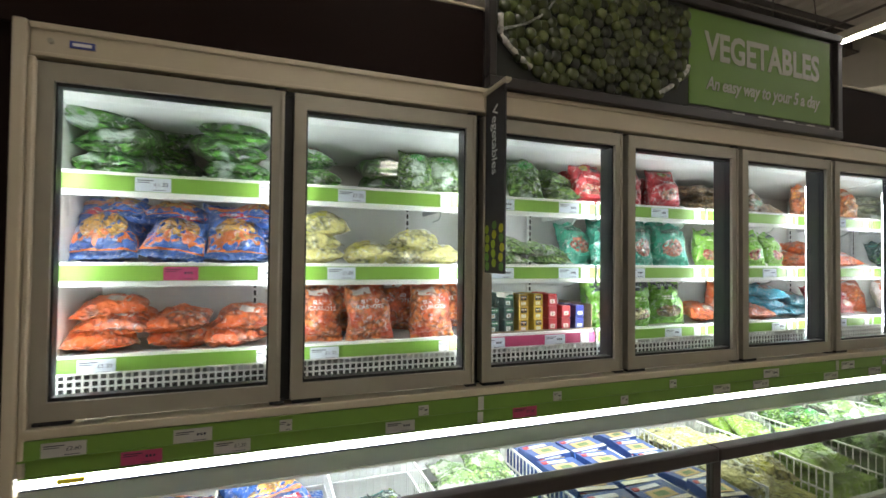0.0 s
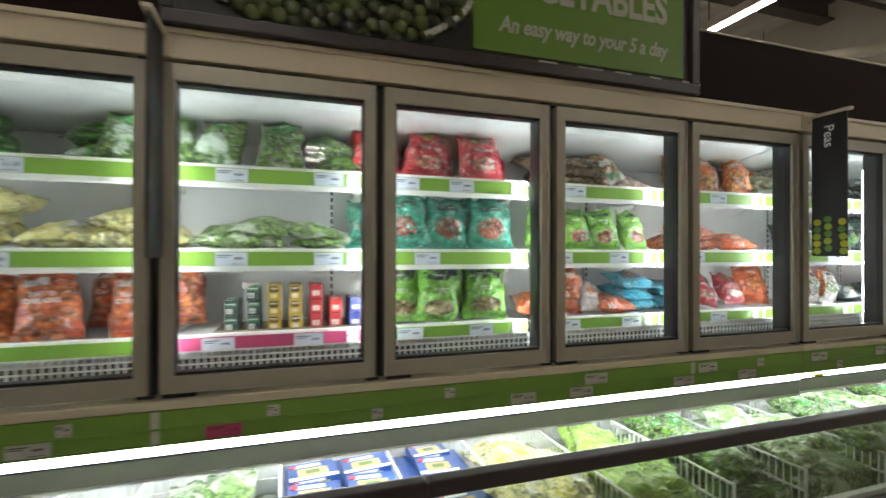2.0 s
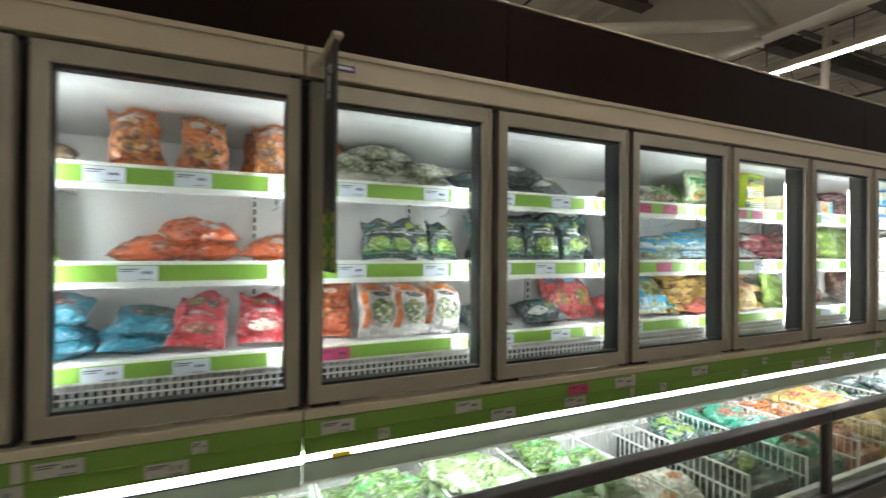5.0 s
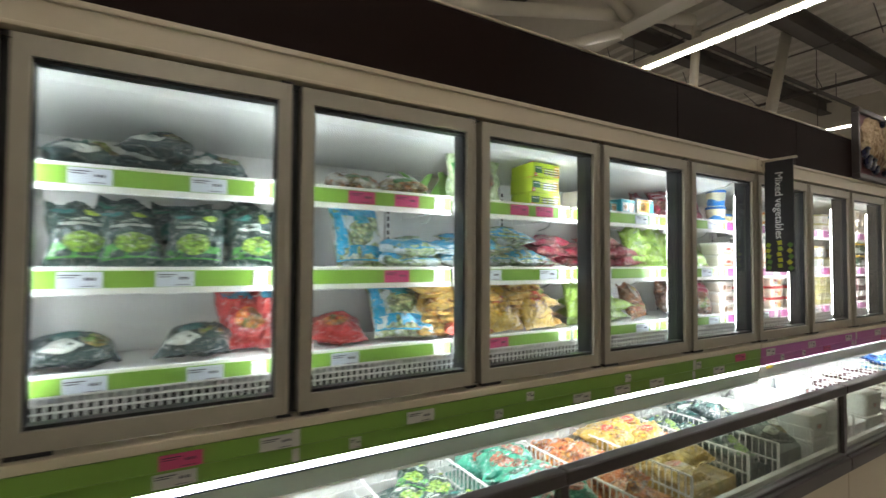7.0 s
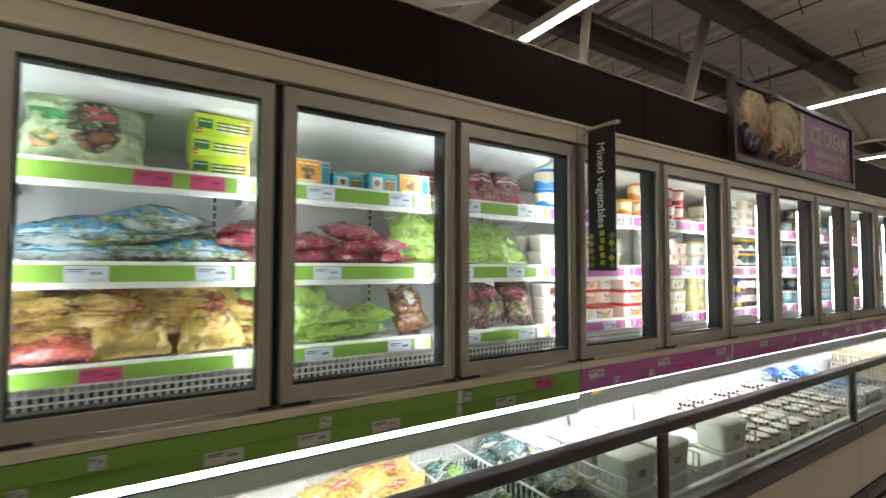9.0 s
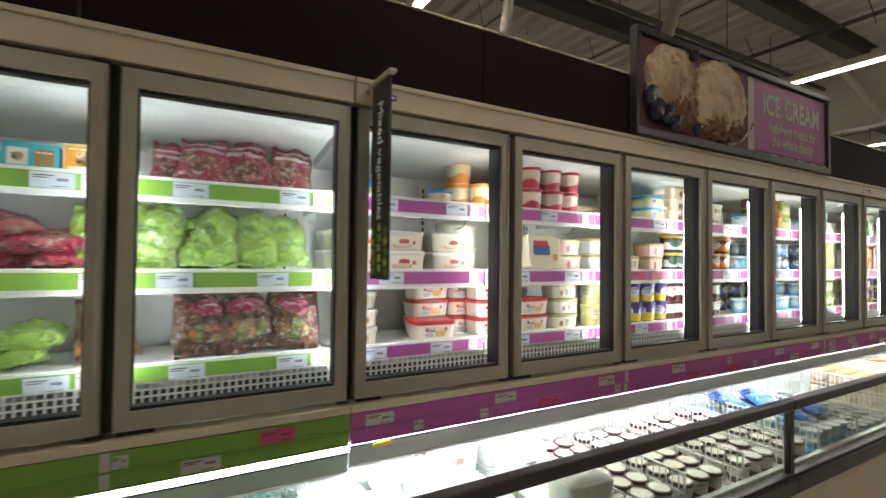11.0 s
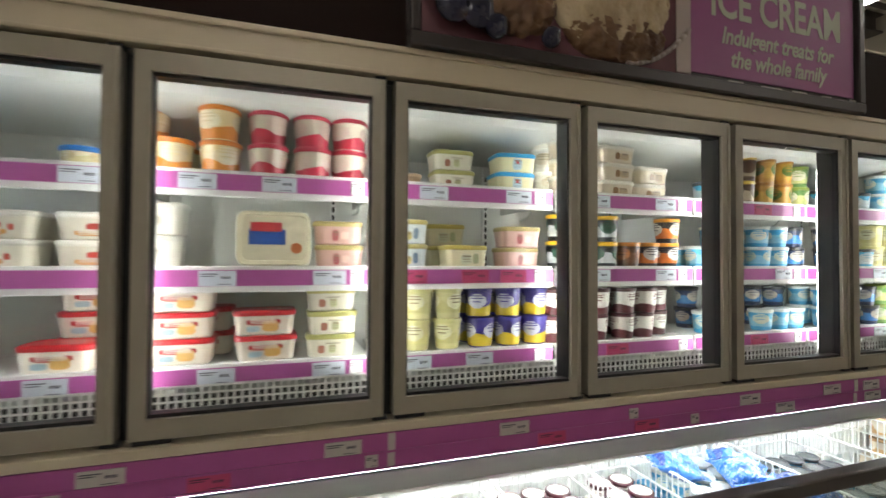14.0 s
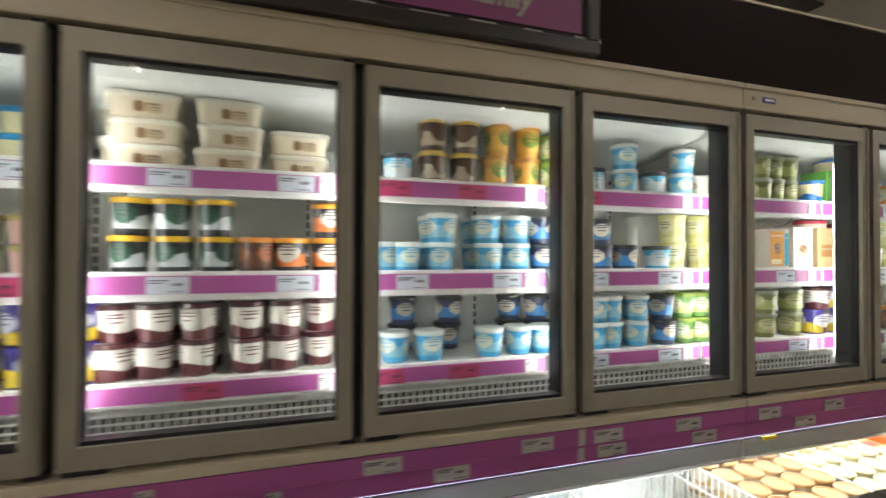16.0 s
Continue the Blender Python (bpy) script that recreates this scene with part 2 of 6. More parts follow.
def boxes(*bs, bevel=0.0, seg=1):
    bm = bmesh.new()
    for b in bs:
        box(bm, *b)
    if bevel:
        bmesh.ops.bevel(bm, geom=bm.edges[:], offset=bevel, segments=seg, affect="EDGES", profile=0.6)
    return bm


def ring(x0, x1, z0, z1, w, h, y0, y1, bevel=0.0, seg=2):
    """A rectangular frame as one closed mesh; w, h: widths of its uprights and its rails."""
    bm = bmesh.new()
    out, inn = ((x0, z0), (x1, z0), (x1, z1), (x0, z1)), ((x0 + w, z0 + h), (x1 - w, z0 + h), (x1 - w, z1 - h), (x0 + w, z1 - h))
    v = {(k, y): [bm.verts.new((x, yy, z)) for x, z in pts] for k, pts in (("o", out), ("i", inn)) for y, yy in ((0, y0), (1, y1))}
    for i in range(4):
        j = (i + 1) % 4
        bm.faces.new((v["o", 0][i], v["o", 0][j], v["i", 0][j], v["i", 0][i]))
        bm.faces.new((v["o", 1][j], v["o", 1][i], v["i", 1][i], v["i", 1][j]))
        bm.faces.new((v["o", 0][j], v["o", 0][i], v["o", 1][i], v["o", 1][j]))
        bm.faces.new((v["i", 0][i], v["i", 0][j], v["i", 1][j], v["i", 1][i]))
    if bevel:
        es = [e for e in bm.edges if len(e.link_faces) == 2 and e.calc_face_angle(0) > 0.5]
        bmesh.ops.bevel(bm, geom=es, offset=bevel, segments=seg, affect="EDGES", profile=0.6)
    return bm


def thing(name, x, y, z, label, category, group="", kind=""):
    e = new(name)
    e.location = (x, y, z)
    e.empty_display_size = 0.05
    return tagged(e, label, category, group, kind)


def rod(bm, a, b, r, n=6):
    a, b = Vector(a), Vector(b)
    q = (b - a).to_track_quat("Z", "Y").to_matrix()
    ring = [[bm.verts.new(p + q @ Vector((r * math.cos(2 * math.pi * i / n), r * math.sin(2 * math.pi * i / n), 0))) for i in range(n)] for p in (a, b)]
    for i in range(n):
        k = (i + 1) % n
        bm.faces.new((ring[0][i], ring[0][k], ring[1][k], ring[1][i]))
    bm.faces.new(ring[0][::-1])
    bm.faces.new(ring[1])


def words(name, text, size, material, parent, m, spacing=1.0, shear=0.0, extrude=0.0004, stretch=1.0, bold=0.0):
    """Lettering as a mesh, lying in its local x y plane, centred."""
    cu = bpy.data.curves.new(name, "FONT")
    cu.body, cu.size, cu.align_x, cu.align_y = text, size, "CENTER", "CENTER"
    cu.space_character, cu.shear, cu.extrude = spacing, shear, extrude
    cu.resolution_u, cu.offset = 3, bold
    tmp = bpy.data.objects.new(name, cu)
    me = bpy.data.meshes.new_from_object(tmp)
    bpy.data.objects.remove(tmp)
    me.materials.clear()
    me.materials.append(material)
    ob = new(name, me)
    ob.parent = parent
    ob.matrix_basis = m @ Matrix.Diagonal((1, stretch, 1, 1))
    return ob


# ---- structure: floor, walls, ceiling ----
part("floor", boxes((-8, 40, -15, 9, -0.2, -0.006)), GROUT)
tagged(bpy.data.objects["floor"], "pale vinyl tile shop floor", "floor", kind="structure")
X0, X1 = -6.0, 36.0
# The south wall is unseen, added close by for bounce light and glass reflections.
for nm, b, lb in (("wall_west", (X0 - 0.2, X0, -4.4, 8, 0, 5.2), "plain far wall of the shop"), ("wall_east", (X1, X1 + 0.2, -4.4, 8, 0, 5.2), "plain far wall of the shop"),
                  ("wall_south", (X0, X1, -4.4, -4.2, 0, 5.2), "unseen plain wall added behind the aisle to bounce light"), ("wall_north", (X0, X1, 8, 8.2, 0, 5.2), "plain wall beyond the freezers")):
    tagged(part(nm, boxes(b), WALLP), lb, "wall", kind="structure")
# corrugated roof deck, ribs across the freezers
bm = bmesh.new()
x = X0
prof = []
while x < X1:
    prof += [(x, 4.62), (x + 0.10, 4.62), (x + 0.13, 4.69), (x + 0.22, 4.69)]
    x += 0.25
lo = [bm.verts.new((a, -4.4, z)) for a, z in prof]
hi = [bm.verts.new((a, 8, z)) for a, z in prof]
for i in range(len(prof) - 1):
    bm.faces.new((lo[i], lo[i + 1], hi[i + 1], hi[i]))
tagged(part("ceiling", bm, DECK), "corrugated metal roof deck of the shop", "ceiling", kind="structure")
part("ceiling_slab", boxes((X0, X1, -4.4, 8, 4.8, 4.9)), STEELD)
tagged(bpy.data.objects["ceiling_slab"], "dark roof above the deck", "ceiling", kind="structure")

# ---- roof steel and overhead lights ----
for y in (-3.0, 1.35, 2.6, 4.6, 6.6):
    t = thing("roof_beam", 0, y, 4.4, "dark steel roof beam under the deck", "beam", "roof beams")
    part("flange", boxes((X0, X1, -0.09, 0.09, -0.02, 0.0), (X0, X1, -0.09, 0.09, 0.2, 0.22)), STEELD, t)
    part("web", boxes((X0, X1, -0.012, 0.012, 0.0, 0.2)), STEELD, t)
LIGHTX = [-2.55, 1.17, 4.89, 8.45, 12.25, 15.97, 19.7, 23.4]
for x in LIGHTX:
    t = thing("linear_light", x, 0, 3.3, "long cream lighting trunking with a white LED line", "ceiling light", "overhead lights")
    part("housing", boxes((-0.05, 0.05, -4.0, 7, 0.012, 0.075), bevel=0.006), STEELC, t)
    part("diffuser", boxes((-0.028, 0.028, -4.0, 7, 0.0, 0.011)), SHOPT, t)
    for yy in (-3.5, -1.2, 1.5, 4.5):
        bm = bmesh.new()
        rod(bm, (0, yy, 0.075), (0, yy, 1.40), 0.005)
        part("hanger", bm, STEELD, t)
for x in (0.55, 8.05, 15.55, 23.0):
    t = thing("roof_rafter", x, 0, 3.5, "deep cream steel roof rafter with tubular struts", "rafter", "roof rafters")
    part("bottom_flange", boxes((-0.1, 0.1, -4.2, 8, 0.0, 0.02), bevel=0.004), STEELC, t)
    part("web", boxes((-0.01, 0.01, -4.2, 8, 0.021, 1.1)), STEELC, t)
    for y0, sx in ((1.2, 1), (1.2, -1), (4.4, 1), (4.4, -1), (-2.4, 1)):
        bm = bmesh.new()
        rod(bm, (sx * 0.05, y0, 0.06), (sx * 1.1, y0 + 0.35, 1.05), 0.05, 12)
        part("strut", bm, STEELC, t, smooth=True)
t = thing("brace_tube", 10.65, 1.55, 2.3, "inclined cream steel tube brace under the roof", "brace")
bm = bmesh.new()
rod(bm, (0.0, 0.0, 0.0), (0.96, 0.0, 2.36), 0.065, 14)
part("tube", bm, STEELC, t, smooth=True)
for a, b, r in (((5.87, 1.3, 3.14), (9.05, 1.3, 3.89), 0.05), ((7.16, 1.3, 3.14), (7.98, 1.3, 3.48), 0.04), ((9.06, 1.3, 3.20), (9.16, 1.32, 3.80), 0.04)):
    t = thing("brace_tube", *a, "cream steel tube brace with a flat end under the roof", "brace", "roof braces")
    bm = bmesh.new()
    rod(bm, (0, 0, 0), Vector(b) - Vector(a), r, 14)
    part("tube", bm, STEELC, t, smooth=True)
    e = part("end_plate", boxes((-0.07, 0.07, -0.012, 0.012, -0.05, 0.05), bevel=0.006), STEELC, t)
    e.location = Vector(b) - Vector(a)
rgc = random.Random(8)
for i in range(10):
    x = 4.6 + 1.83 * i
    z = 4.1 + 0.3 * rgc.random()
    t = thing("conduit_run", x, 0, z, "thin dark conduit hung under the roof", "conduit", "conduits")
    bm = bmesh.new()
    rod(bm, (0, -4.2, 0), (0, 8, 0), rgc.choice((0.01, 0.014, 0.026)))
    part("conduit", bm, STEELD, t)
    for yy in (-3, 0.8, 2.1, 3.2, 4.5):
        bm = bmesh.new()
        rod(bm, (0, yy + rgc.uniform(-0.3, 0.3), -0.12 * rgc.random()), (0, yy, 4.66 - z), 0.006, 4)
        part("hanger", bm, STEELD, t)
for y in (1.9, 3.4):
    t = thing("pipe_run", 0, y, 4.2, "long grey pipe under the roof deck", "pipe", "pipes")
    bm = bmesh.new()
    rod(bm, (X0, 0, 0), (X1, 0, 0), 0.03, 10)
    part("pipe", bm, STEELD, t, smooth=True)
    for x in range(2, 24, 3):
        bm = bmesh.new()
        rod(bm, (x, 0, 0), (x, 0, 0.46), 0.006, 4)
        part("hanger", bm, STEELD, t)
t = thing("wall_light", 1.9, -4.19, 2.45, "white wall light with three short LED strips", "wall light")
part("backplate", boxes((-0.14, 0.14, -0.01, 0.26, 0.0, 0.26), bevel=0.006), STEELC, t)
for zz in (0.06, 0.13, 0.19):
    part("strip", boxes((-0.1, 0.1, 0.262, 0.27, zz, zz + 0.028), bevel=0.003), SHOPT, t, "white LED strip")

# ---- upright freezer units, six doors each ----
ZB, ZT = 1.088, 2.037
SHELVES = (1.762, 1.494, 1.224)
YS = 0.17           # front of the shelves
YBACK = 0.56
first_door = None
shelf_mesh = {}
price_rng = random.Random(5)


def door_part(freezer, x):
    """A framed glass door; x is its left gap line."""
    global first_door
    if first_door is not None:
        d = first_door.copy()
        scene.collection.objects.link(d)
        d.parent = freezer
        d.location = (x, 0, 0)
        for c in first_door.children:
            o = c.copy()
            scene.collection.objects.link(o)
            o.parent = d
        return d
    a, b, z0, z1 = 0.017, P - 0.011, ZB + 0.012, ZT - 0.019
    w, h = 0.035, 0.047
    d = part("door", ring(a, b, z0, z1, w, h, 0, 0.04, 0.005), ALU, freezer, "glass door in a champagne metal frame")
    d.location = (x, 0, 0)
    g = part("glass", boxes((a + w - 0.004, b - w + 0.004, 0.022, 0.026, z0 + h - 0.004, z1 - h + 0.004)), GLASS, d)
    g.visible_shadow = False
    part("gasket", ring(a + w - 0.006, b - w + 0.006, z0 + h - 0.006, z1 - h + 0.006, 0.011, 0.015, 0.012, 0.046), BLACK, d)
    part("bead", boxes((b - 0.012, b - 0.003, -0.006, 0.002, z0 + 0.004, z1 - 0.004), bevel=0.002), ALU, d, "raised metal edge of the door")
    part("hinge", boxes((a + 0.005, a + 0.09, 0.004, 0.03, z0 - 0.012, z0 - 0.001), bevel=0.002), BLACK, d)
    part("latch", boxes((b - 0.03, b + 0.012, 0.004, 0.03, z0 - 0.010, z0 - 0.001), bevel=0.002), BLACK, d)
    part("pivot", boxes((b - 0.03, b + 0.004, 0.004, 0.03, z1 + 0.001, z1 + 0.009), bevel=0.002), BLACK, d)
    first_door = d
    return d


def ticket(parent, x, y, z, material=None, w=0.095, h=0.042, price=""):
    """A price ticket in a strip, with a dark line of print; also the white glare plates."""
    t = part("price_ticket", boxes((x, x + w, y - 0.0035, y - 0.0005, z, z + h)), material or TICKET, parent)
    bs = [(x + 0.06 * w, x + 0.52 * w, y - 0.0045, y - 0.0035, z + 0.76 * h, z + 0.82 * h), (x + 0.06 * w, x + 0.40 * w, y - 0.0045, y - 0.0035, z + 0.62 * h, z + 0.67 * h), (x + 0.5 * w, x + 0.86 * w, y - 0.0045, y - 0.0035, z + 0.1 * h, z + 0.14 * h)]
    if price:
        words("price", price, 0.4 * h, INK, parent, pose(x + 0.72 * w, y - 0.0042, z + 0.52 * h, 90, 0, 0))
    else:
        bs += [(x + a * w, x + (a + 0.055) * w, y - 0.0045, y - 0.0035, z + 0.46 * h, z + 0.64 * h) for a in (0.6, 0.69, 0.78)]
    part("print", boxes(*bs), INK, parent)


PRICES = {(1, 0): [(0.27, "£1.30")], (1, 2): [(0.02, "£1.30")], (2, 0): [(0.22, "£1.30")], (2, 1): [(0.16, "£1.80")], (2, 2): [(0.06, "£1.30")]}
OFFERS = {(1, 1): [0.42], (9, 0): [0.30, 0.62], (9, 1): [0.55], (10, 0): [0.42, 0.68], (10, 2): [0.22], (15, 1): [0.02, 0.42, 0.68], (16, 2): [0.3], (17, 0): [0.05, 0.5], (17, 2): [0.02, 0.45], (7, 2): [0.05], (18, 0): [0.1]}


def unit(u):
    x0 = u * 6 * P
    col = GREEN if u < 2 else PURPLE
    f = thing("upright_freezer", x0, 0, 0, ("six-door upright freezer with %s shelf strips above the chest" % ("green" if u < 2 else "purple")), "freezer", "upright freezers")
    W = 6 * P
    part("back_panel", boxes((0.001, W - 0.001, YBACK, YBACK + 0.05, 1.0, 2.06)), LINER, f)
    part("top_panel", boxes((0.001, W - 0.001, 0.06, YBACK - 0.002, 2.0, 2.06)), LINER, f)
    bm = bmesh.new()
    sec = ((0.115, 2.0), (0.16, 1.972), (YBACK - 0.004, 1.915), (YBACK - 0.004, 2.0))
    ends = [[bm.verts.new((xx, y, z)) for y, z in sec] for xx in (0.013, W - 0.013)]
    for i in range(4):
        bm.faces.new((ends[0][i], ends[1][i], ends[1][(i + 1) % 4], ends[0][(i + 1) % 4]))
    bm.faces.new(ends[0][::-1])
    bm.faces.new(ends[1])
    bmesh.ops.recalc_face_normals(bm, faces=bm.faces[:])
    part("air_duct", bm, DUCT, f, "grey sloped air duct under the top")
    part("base_panel", boxes((0.001, W - 0.001, 0.06, YBACK - 0.002, 1.06, 1.125)), LINER, f)
    # cream trim over the doors, with a lip
    part("top_trim", boxes((0.002, W - 0.002, -0.004, 0.06, ZT - 0.007, ZT + 0.072), (0.002, W - 0.002, -0.011, 0.02, ZT + 0.060, ZT + 0.077), (0.002, W - 0.002, -0.008, 0.02, ZT - 0.008, ZT + 0.004), bevel=0.004, seg=2), CREAM, f, "cream metal trim over the doors")
    part("bottom_trim", boxes((0.002, W - 0.002, -0.012, 0.06, ZB - 0.028, ZB - 0.002), bevel=0.005, seg=2), CREAM, f, "cream metal sill under the doors")
    part("head_shadow_gap", boxes((0.002, W - 0.002, 0.03, 0.058, ZT - 0.02, ZT - 0.008)), BLACK, f)
    for k in range(7):
        xx = k * P
        if k or u == 0:
            part("mullion", boxes((max(0.003, xx - 0.036), xx + (0.036 if k else 0.011), 0.045, 0.10, ZB + 0.002, ZT - 0.004)), BLACK, f, "black upright between the doors")
        # The end tube, k = 0, is added out of sight to brighten door 1.
        if k or u == 0:
            xl = max(xx - 0.006, 0.023)
            bm = bmesh.new()
            yl = 0.110 if k else 0.072
            rod(bm, (xl, yl, ZB + 0.08), (xl, yl, ZT - 0.13), 0.009 if k else 0.0055, 8)
            part("led_tube", bm, TUBE if u < 2 else TUBEW, f, "white vertical LED tube", smooth=True)
        if k < 6:
            door_part(f, xx)
    for xe in ([0.003] if u == 0 else [W - 0.012] if u == 4 else []):
        part("end_liner", boxes((xe, xe + 0.009, 0.06, YBACK - 0.002, 1.126, 1.999)), LINER, f)
    for k in range(6):
        d = u * 6 + k + 1
        xa = k * P + 0.004
        for s, z in enumerate(SHELVES):
            sh = part("shelf", boxes((xa + 0.01, xa + P - 0.018, YS + 0.004, YBACK - 0.03, z - 0.012, z), (xa + 0.004, xa + P - 0.012, YS, YS + 0.012, z - (0.064 if s < 2 else 0.046), z + 0.010), bevel=0.002), SHELFW, f)
            strip_col = PINKT if (d, s) == (3, 2) else col
            part("price_strip", boxes((xa + 0.006, xa + P - 0.014, YS - 0.004, YS, z - (0.046 if s < 2 else 0.042), z - 0.0005)), strip_col, sh)
            for fx, pr in PRICES.get((d, s), []):
                ticket(sh, xa + 0.05 + fx * 0.53, YS - 0.004, z - 0.045, price=pr)
            for fx in OFFERS.get((d, s), []):
                ticket(sh, xa + 0.05 + fx * 0.53, YS - 0.004, z - 0.045, PINKT)
            if (d, s) not in PRICES and (d, s) not in OFFERS:
                for fx in price_rng.choice(([0.08, 0.6], [0.2], [0.15, 0.72], [0.05, 0.45])):
                    ticket(sh, xa + 0.05 + fx * 0.53, YS - 0.004, z - 0.045)
            # White plate that stands in for the bright reflection at the strip's right end.
            ticket(sh, xa + P - 0.085, YS - 0.004, z - 0.045, w=0.038, material=WHITEINK)
            # power cable looped under the shelf, and its bracket
            if s < 2:
                bm = bmesh.new()
                pts = [(xa + P - 0.075 + 0.03 * math.sin(2.6 * q), YS + 0.05 + 0.10 * q, z - 0.03 - 0.11 * q + 0.05 * q * q) for q in [j / 7 for j in range(8)]]
                for p0, p1 in zip(pts, pts[1:]):
                    rod(bm, p0, p1, 0.003, 5)
                part("cable", bm, GREYP, sh, smooth=True)
                part("bracket", boxes((xa + P - 0.03, xa + P - 0.024, YS + 0.03, YBACK - 0.005, z - 0.05, z - 0.013)), SHELFW, sh)
        # slotted posts and cables at the back
        part("slotted_post", boxes((xa + P - 0.115, xa + P - 0.09, YBACK - 0.014, YBACK - 0.001, 1.13, 1.91)), SHELFW, f)
        bm = boxes(*[(xa + P - 0.107, xa + P - 0.098, YBACK - 0.0165, YBACK - 0.0145, 1.16 + 0.03 * i, 1.18 + 0.03 * i) for i in range(24)])
        part("slots", bm, BLACK, f)
        # wire guard at the bottom front
        bm = bmesh.new()
        n = 30
        for i in range(n + 1):
            xx = xa + 0.01 + (P - 0.03) * i / n
            box(bm, xx - 0.003, xx + 0.003, 0.114, 0.118, 1.132, 1.192)
        for zz in (1.135, 1.154, 1.173, 1.191):
            box(bm, xa + 0.008, xa + P - 0.016, 0.111, 0.114, zz - 0.0025, zz + 0.0025)
        part("wire_guard", bm, WIRE, f, "white wire air grille")
        part("air_slot", boxes((xa + 0.006, xa + P - 0.014, 0.128, 0.132, 1.127, 1.168)), BLACK, f)
    # price rails under the doors, two rows
    for r, (z0, z1, yy) in enumerate(((1.010, 1.0585, -0.010), (0.966, 1.006, -0.006))):
        pr = part("price_rail", boxes((0.002, W - 0.002, yy, 0.03, z0, z1), (0.002, W - 0.002, yy - 0.004, yy + 0.004, z0 - 0.003, z0 + 0.002)), RAILG if u < 2 else RAILP, f)
        xx = 0.05 + 0.17 * r
        while xx < W - 0.2:
            c = PINKT if price_rng.random() < 0.12 else TICKET
            if price_rng.random() < 0.3:
                ticket(pr, xx, yy - 0.001, z0 + 0.006, c if c is PINKT else CREAMT, w=0.034, h=0.032)
            else:
                pz = {(0, 0): "£2.60", (0, 1): "£1.30"}.get((u, r)) if price_rng.random() < 0.4 else ""
                ticket(pr, xx, yy - 0.001, z0 + 0.004, c if c is PINKT else CREAMT, w=0.095, h=0.036, price=pz or "")
            xx += price_rng.uniform(0.22, 0.55)
        for xx in (1.25, 3.12):
            part("joint_plate", boxes((xx, xx + 0.02, yy - 0.002, yy, z0 + 0.001, z1 - 0.001)), CREAMT, pr)
    bm = bmesh.new()
    rod(bm, (0.045, -0.009, ZT + 0.033), (0.045, 0.0, ZT + 0.033), 0.007, 14)
    part("lock", bm, ALU, f, "small round lock on the trim")
    part("unit_label", boxes((0.085, 0.14, -0.0075, -0.004, ZT + 0.022, ZT + 0.040)), BLUEST, f)
    part("unit_label_text", boxes((0.092, 0.133, -0.0085, -0.0075, ZT + 0.027, ZT + 0.035)), WHITEINK, f)
    # canopy over the chest: tube and grey-green panel
    ztube, zpan = ((0.934, 0.873), (0.939, 0.880), (0.956, 0.894))[min(u, 2)]
    part("canopy_tube", boxes((0.0, W, 0.002, 0.03, ztube, 0.963), bevel=0.003, seg=2), TUBEC, f, "bright white canopy light")
    part("tube_lip", boxes((0.002, W - 0.002, 0.003, 0.02, ztube - 0.005, ztube - 0.001)), INK, f, "dark line under the canopy light")
    part("canopy_panel", boxes((0.002, W - 0.002, 0.004, 0.02, zpan, ztube - 0.006), bevel=0.002), GREYP, f)
    zc = zpan - 0.004
    part("canopy_edge", boxes((0.002, W - 0.002, 0.002, 0.022, zc - 0.004, zc + 0.003)), SHELFW, f)
    part("canopy_soffit", boxes((0.002, W - 0.002, 0.034, YBACK, 0.966, 0.985)), SHELFW, f)
    # Lamp strip added behind the panel, unseen, to brighten the goods in the chest.
    bm = boxes((0.002, W - 0.002, 0.10, 0.13, 0.950, 0.965))
    part("soffit_light", bm, TUBEC if u < 2 else TUBEB, f, "unseen fill light added under the canopy")
    part("yellow_sticker", boxes((0.08, 0.14, -0.004, 0.0015, 0.940, 0.952)), YELLOW, f)
    return f


CREAMT = mat("cream_ticket", (0.48, 0.46, 0.42), 0.5, vary=0.06)
for u in range(5):
    unit(u)

# ---- end panel, fascia, header boards, flags ----
t = thing("end_panel", 0, 0, 0, "tall cream end panel of the freezer run", "panel")
part("panel", boxes((-0.03, -0.001, -0.02, 0.62, 0.9, 2.116), bevel=0.006, seg=2), CREAM, t)
part("upright", boxes((0.0, 0.016, -0.012, 0.04, 0.966, 2.026), bevel=0.004), CREAM, t)
part("outer_post", boxes((-0.2, -0.06, 0.05, 0.5, 0.0, 2.5)), FASCIA, t)
xs = [-0.2, 1.27, 3.14, 4.43, 6.80, 8.0, 8.80, 10.68, 12.1, 14.0, 15.9, 17.9, 20]
for a, b in zip(xs, xs[1:]):
    f = tagged(part("fascia_panel", boxes((a + 0.0015, b - 0.0015, 0.012, 0.03, ZT + 0.078, 2.395), bevel=0.0015), FASCIA), "dark brown fascia panel above the freezer doors", "fascia", "fascia panels")
    part("edge_strip", boxes((a + 0.0015, b - 0.0015, 0.008, 0.034, 2.396, 2.404)), CREAM, f, "thin pale top edge")


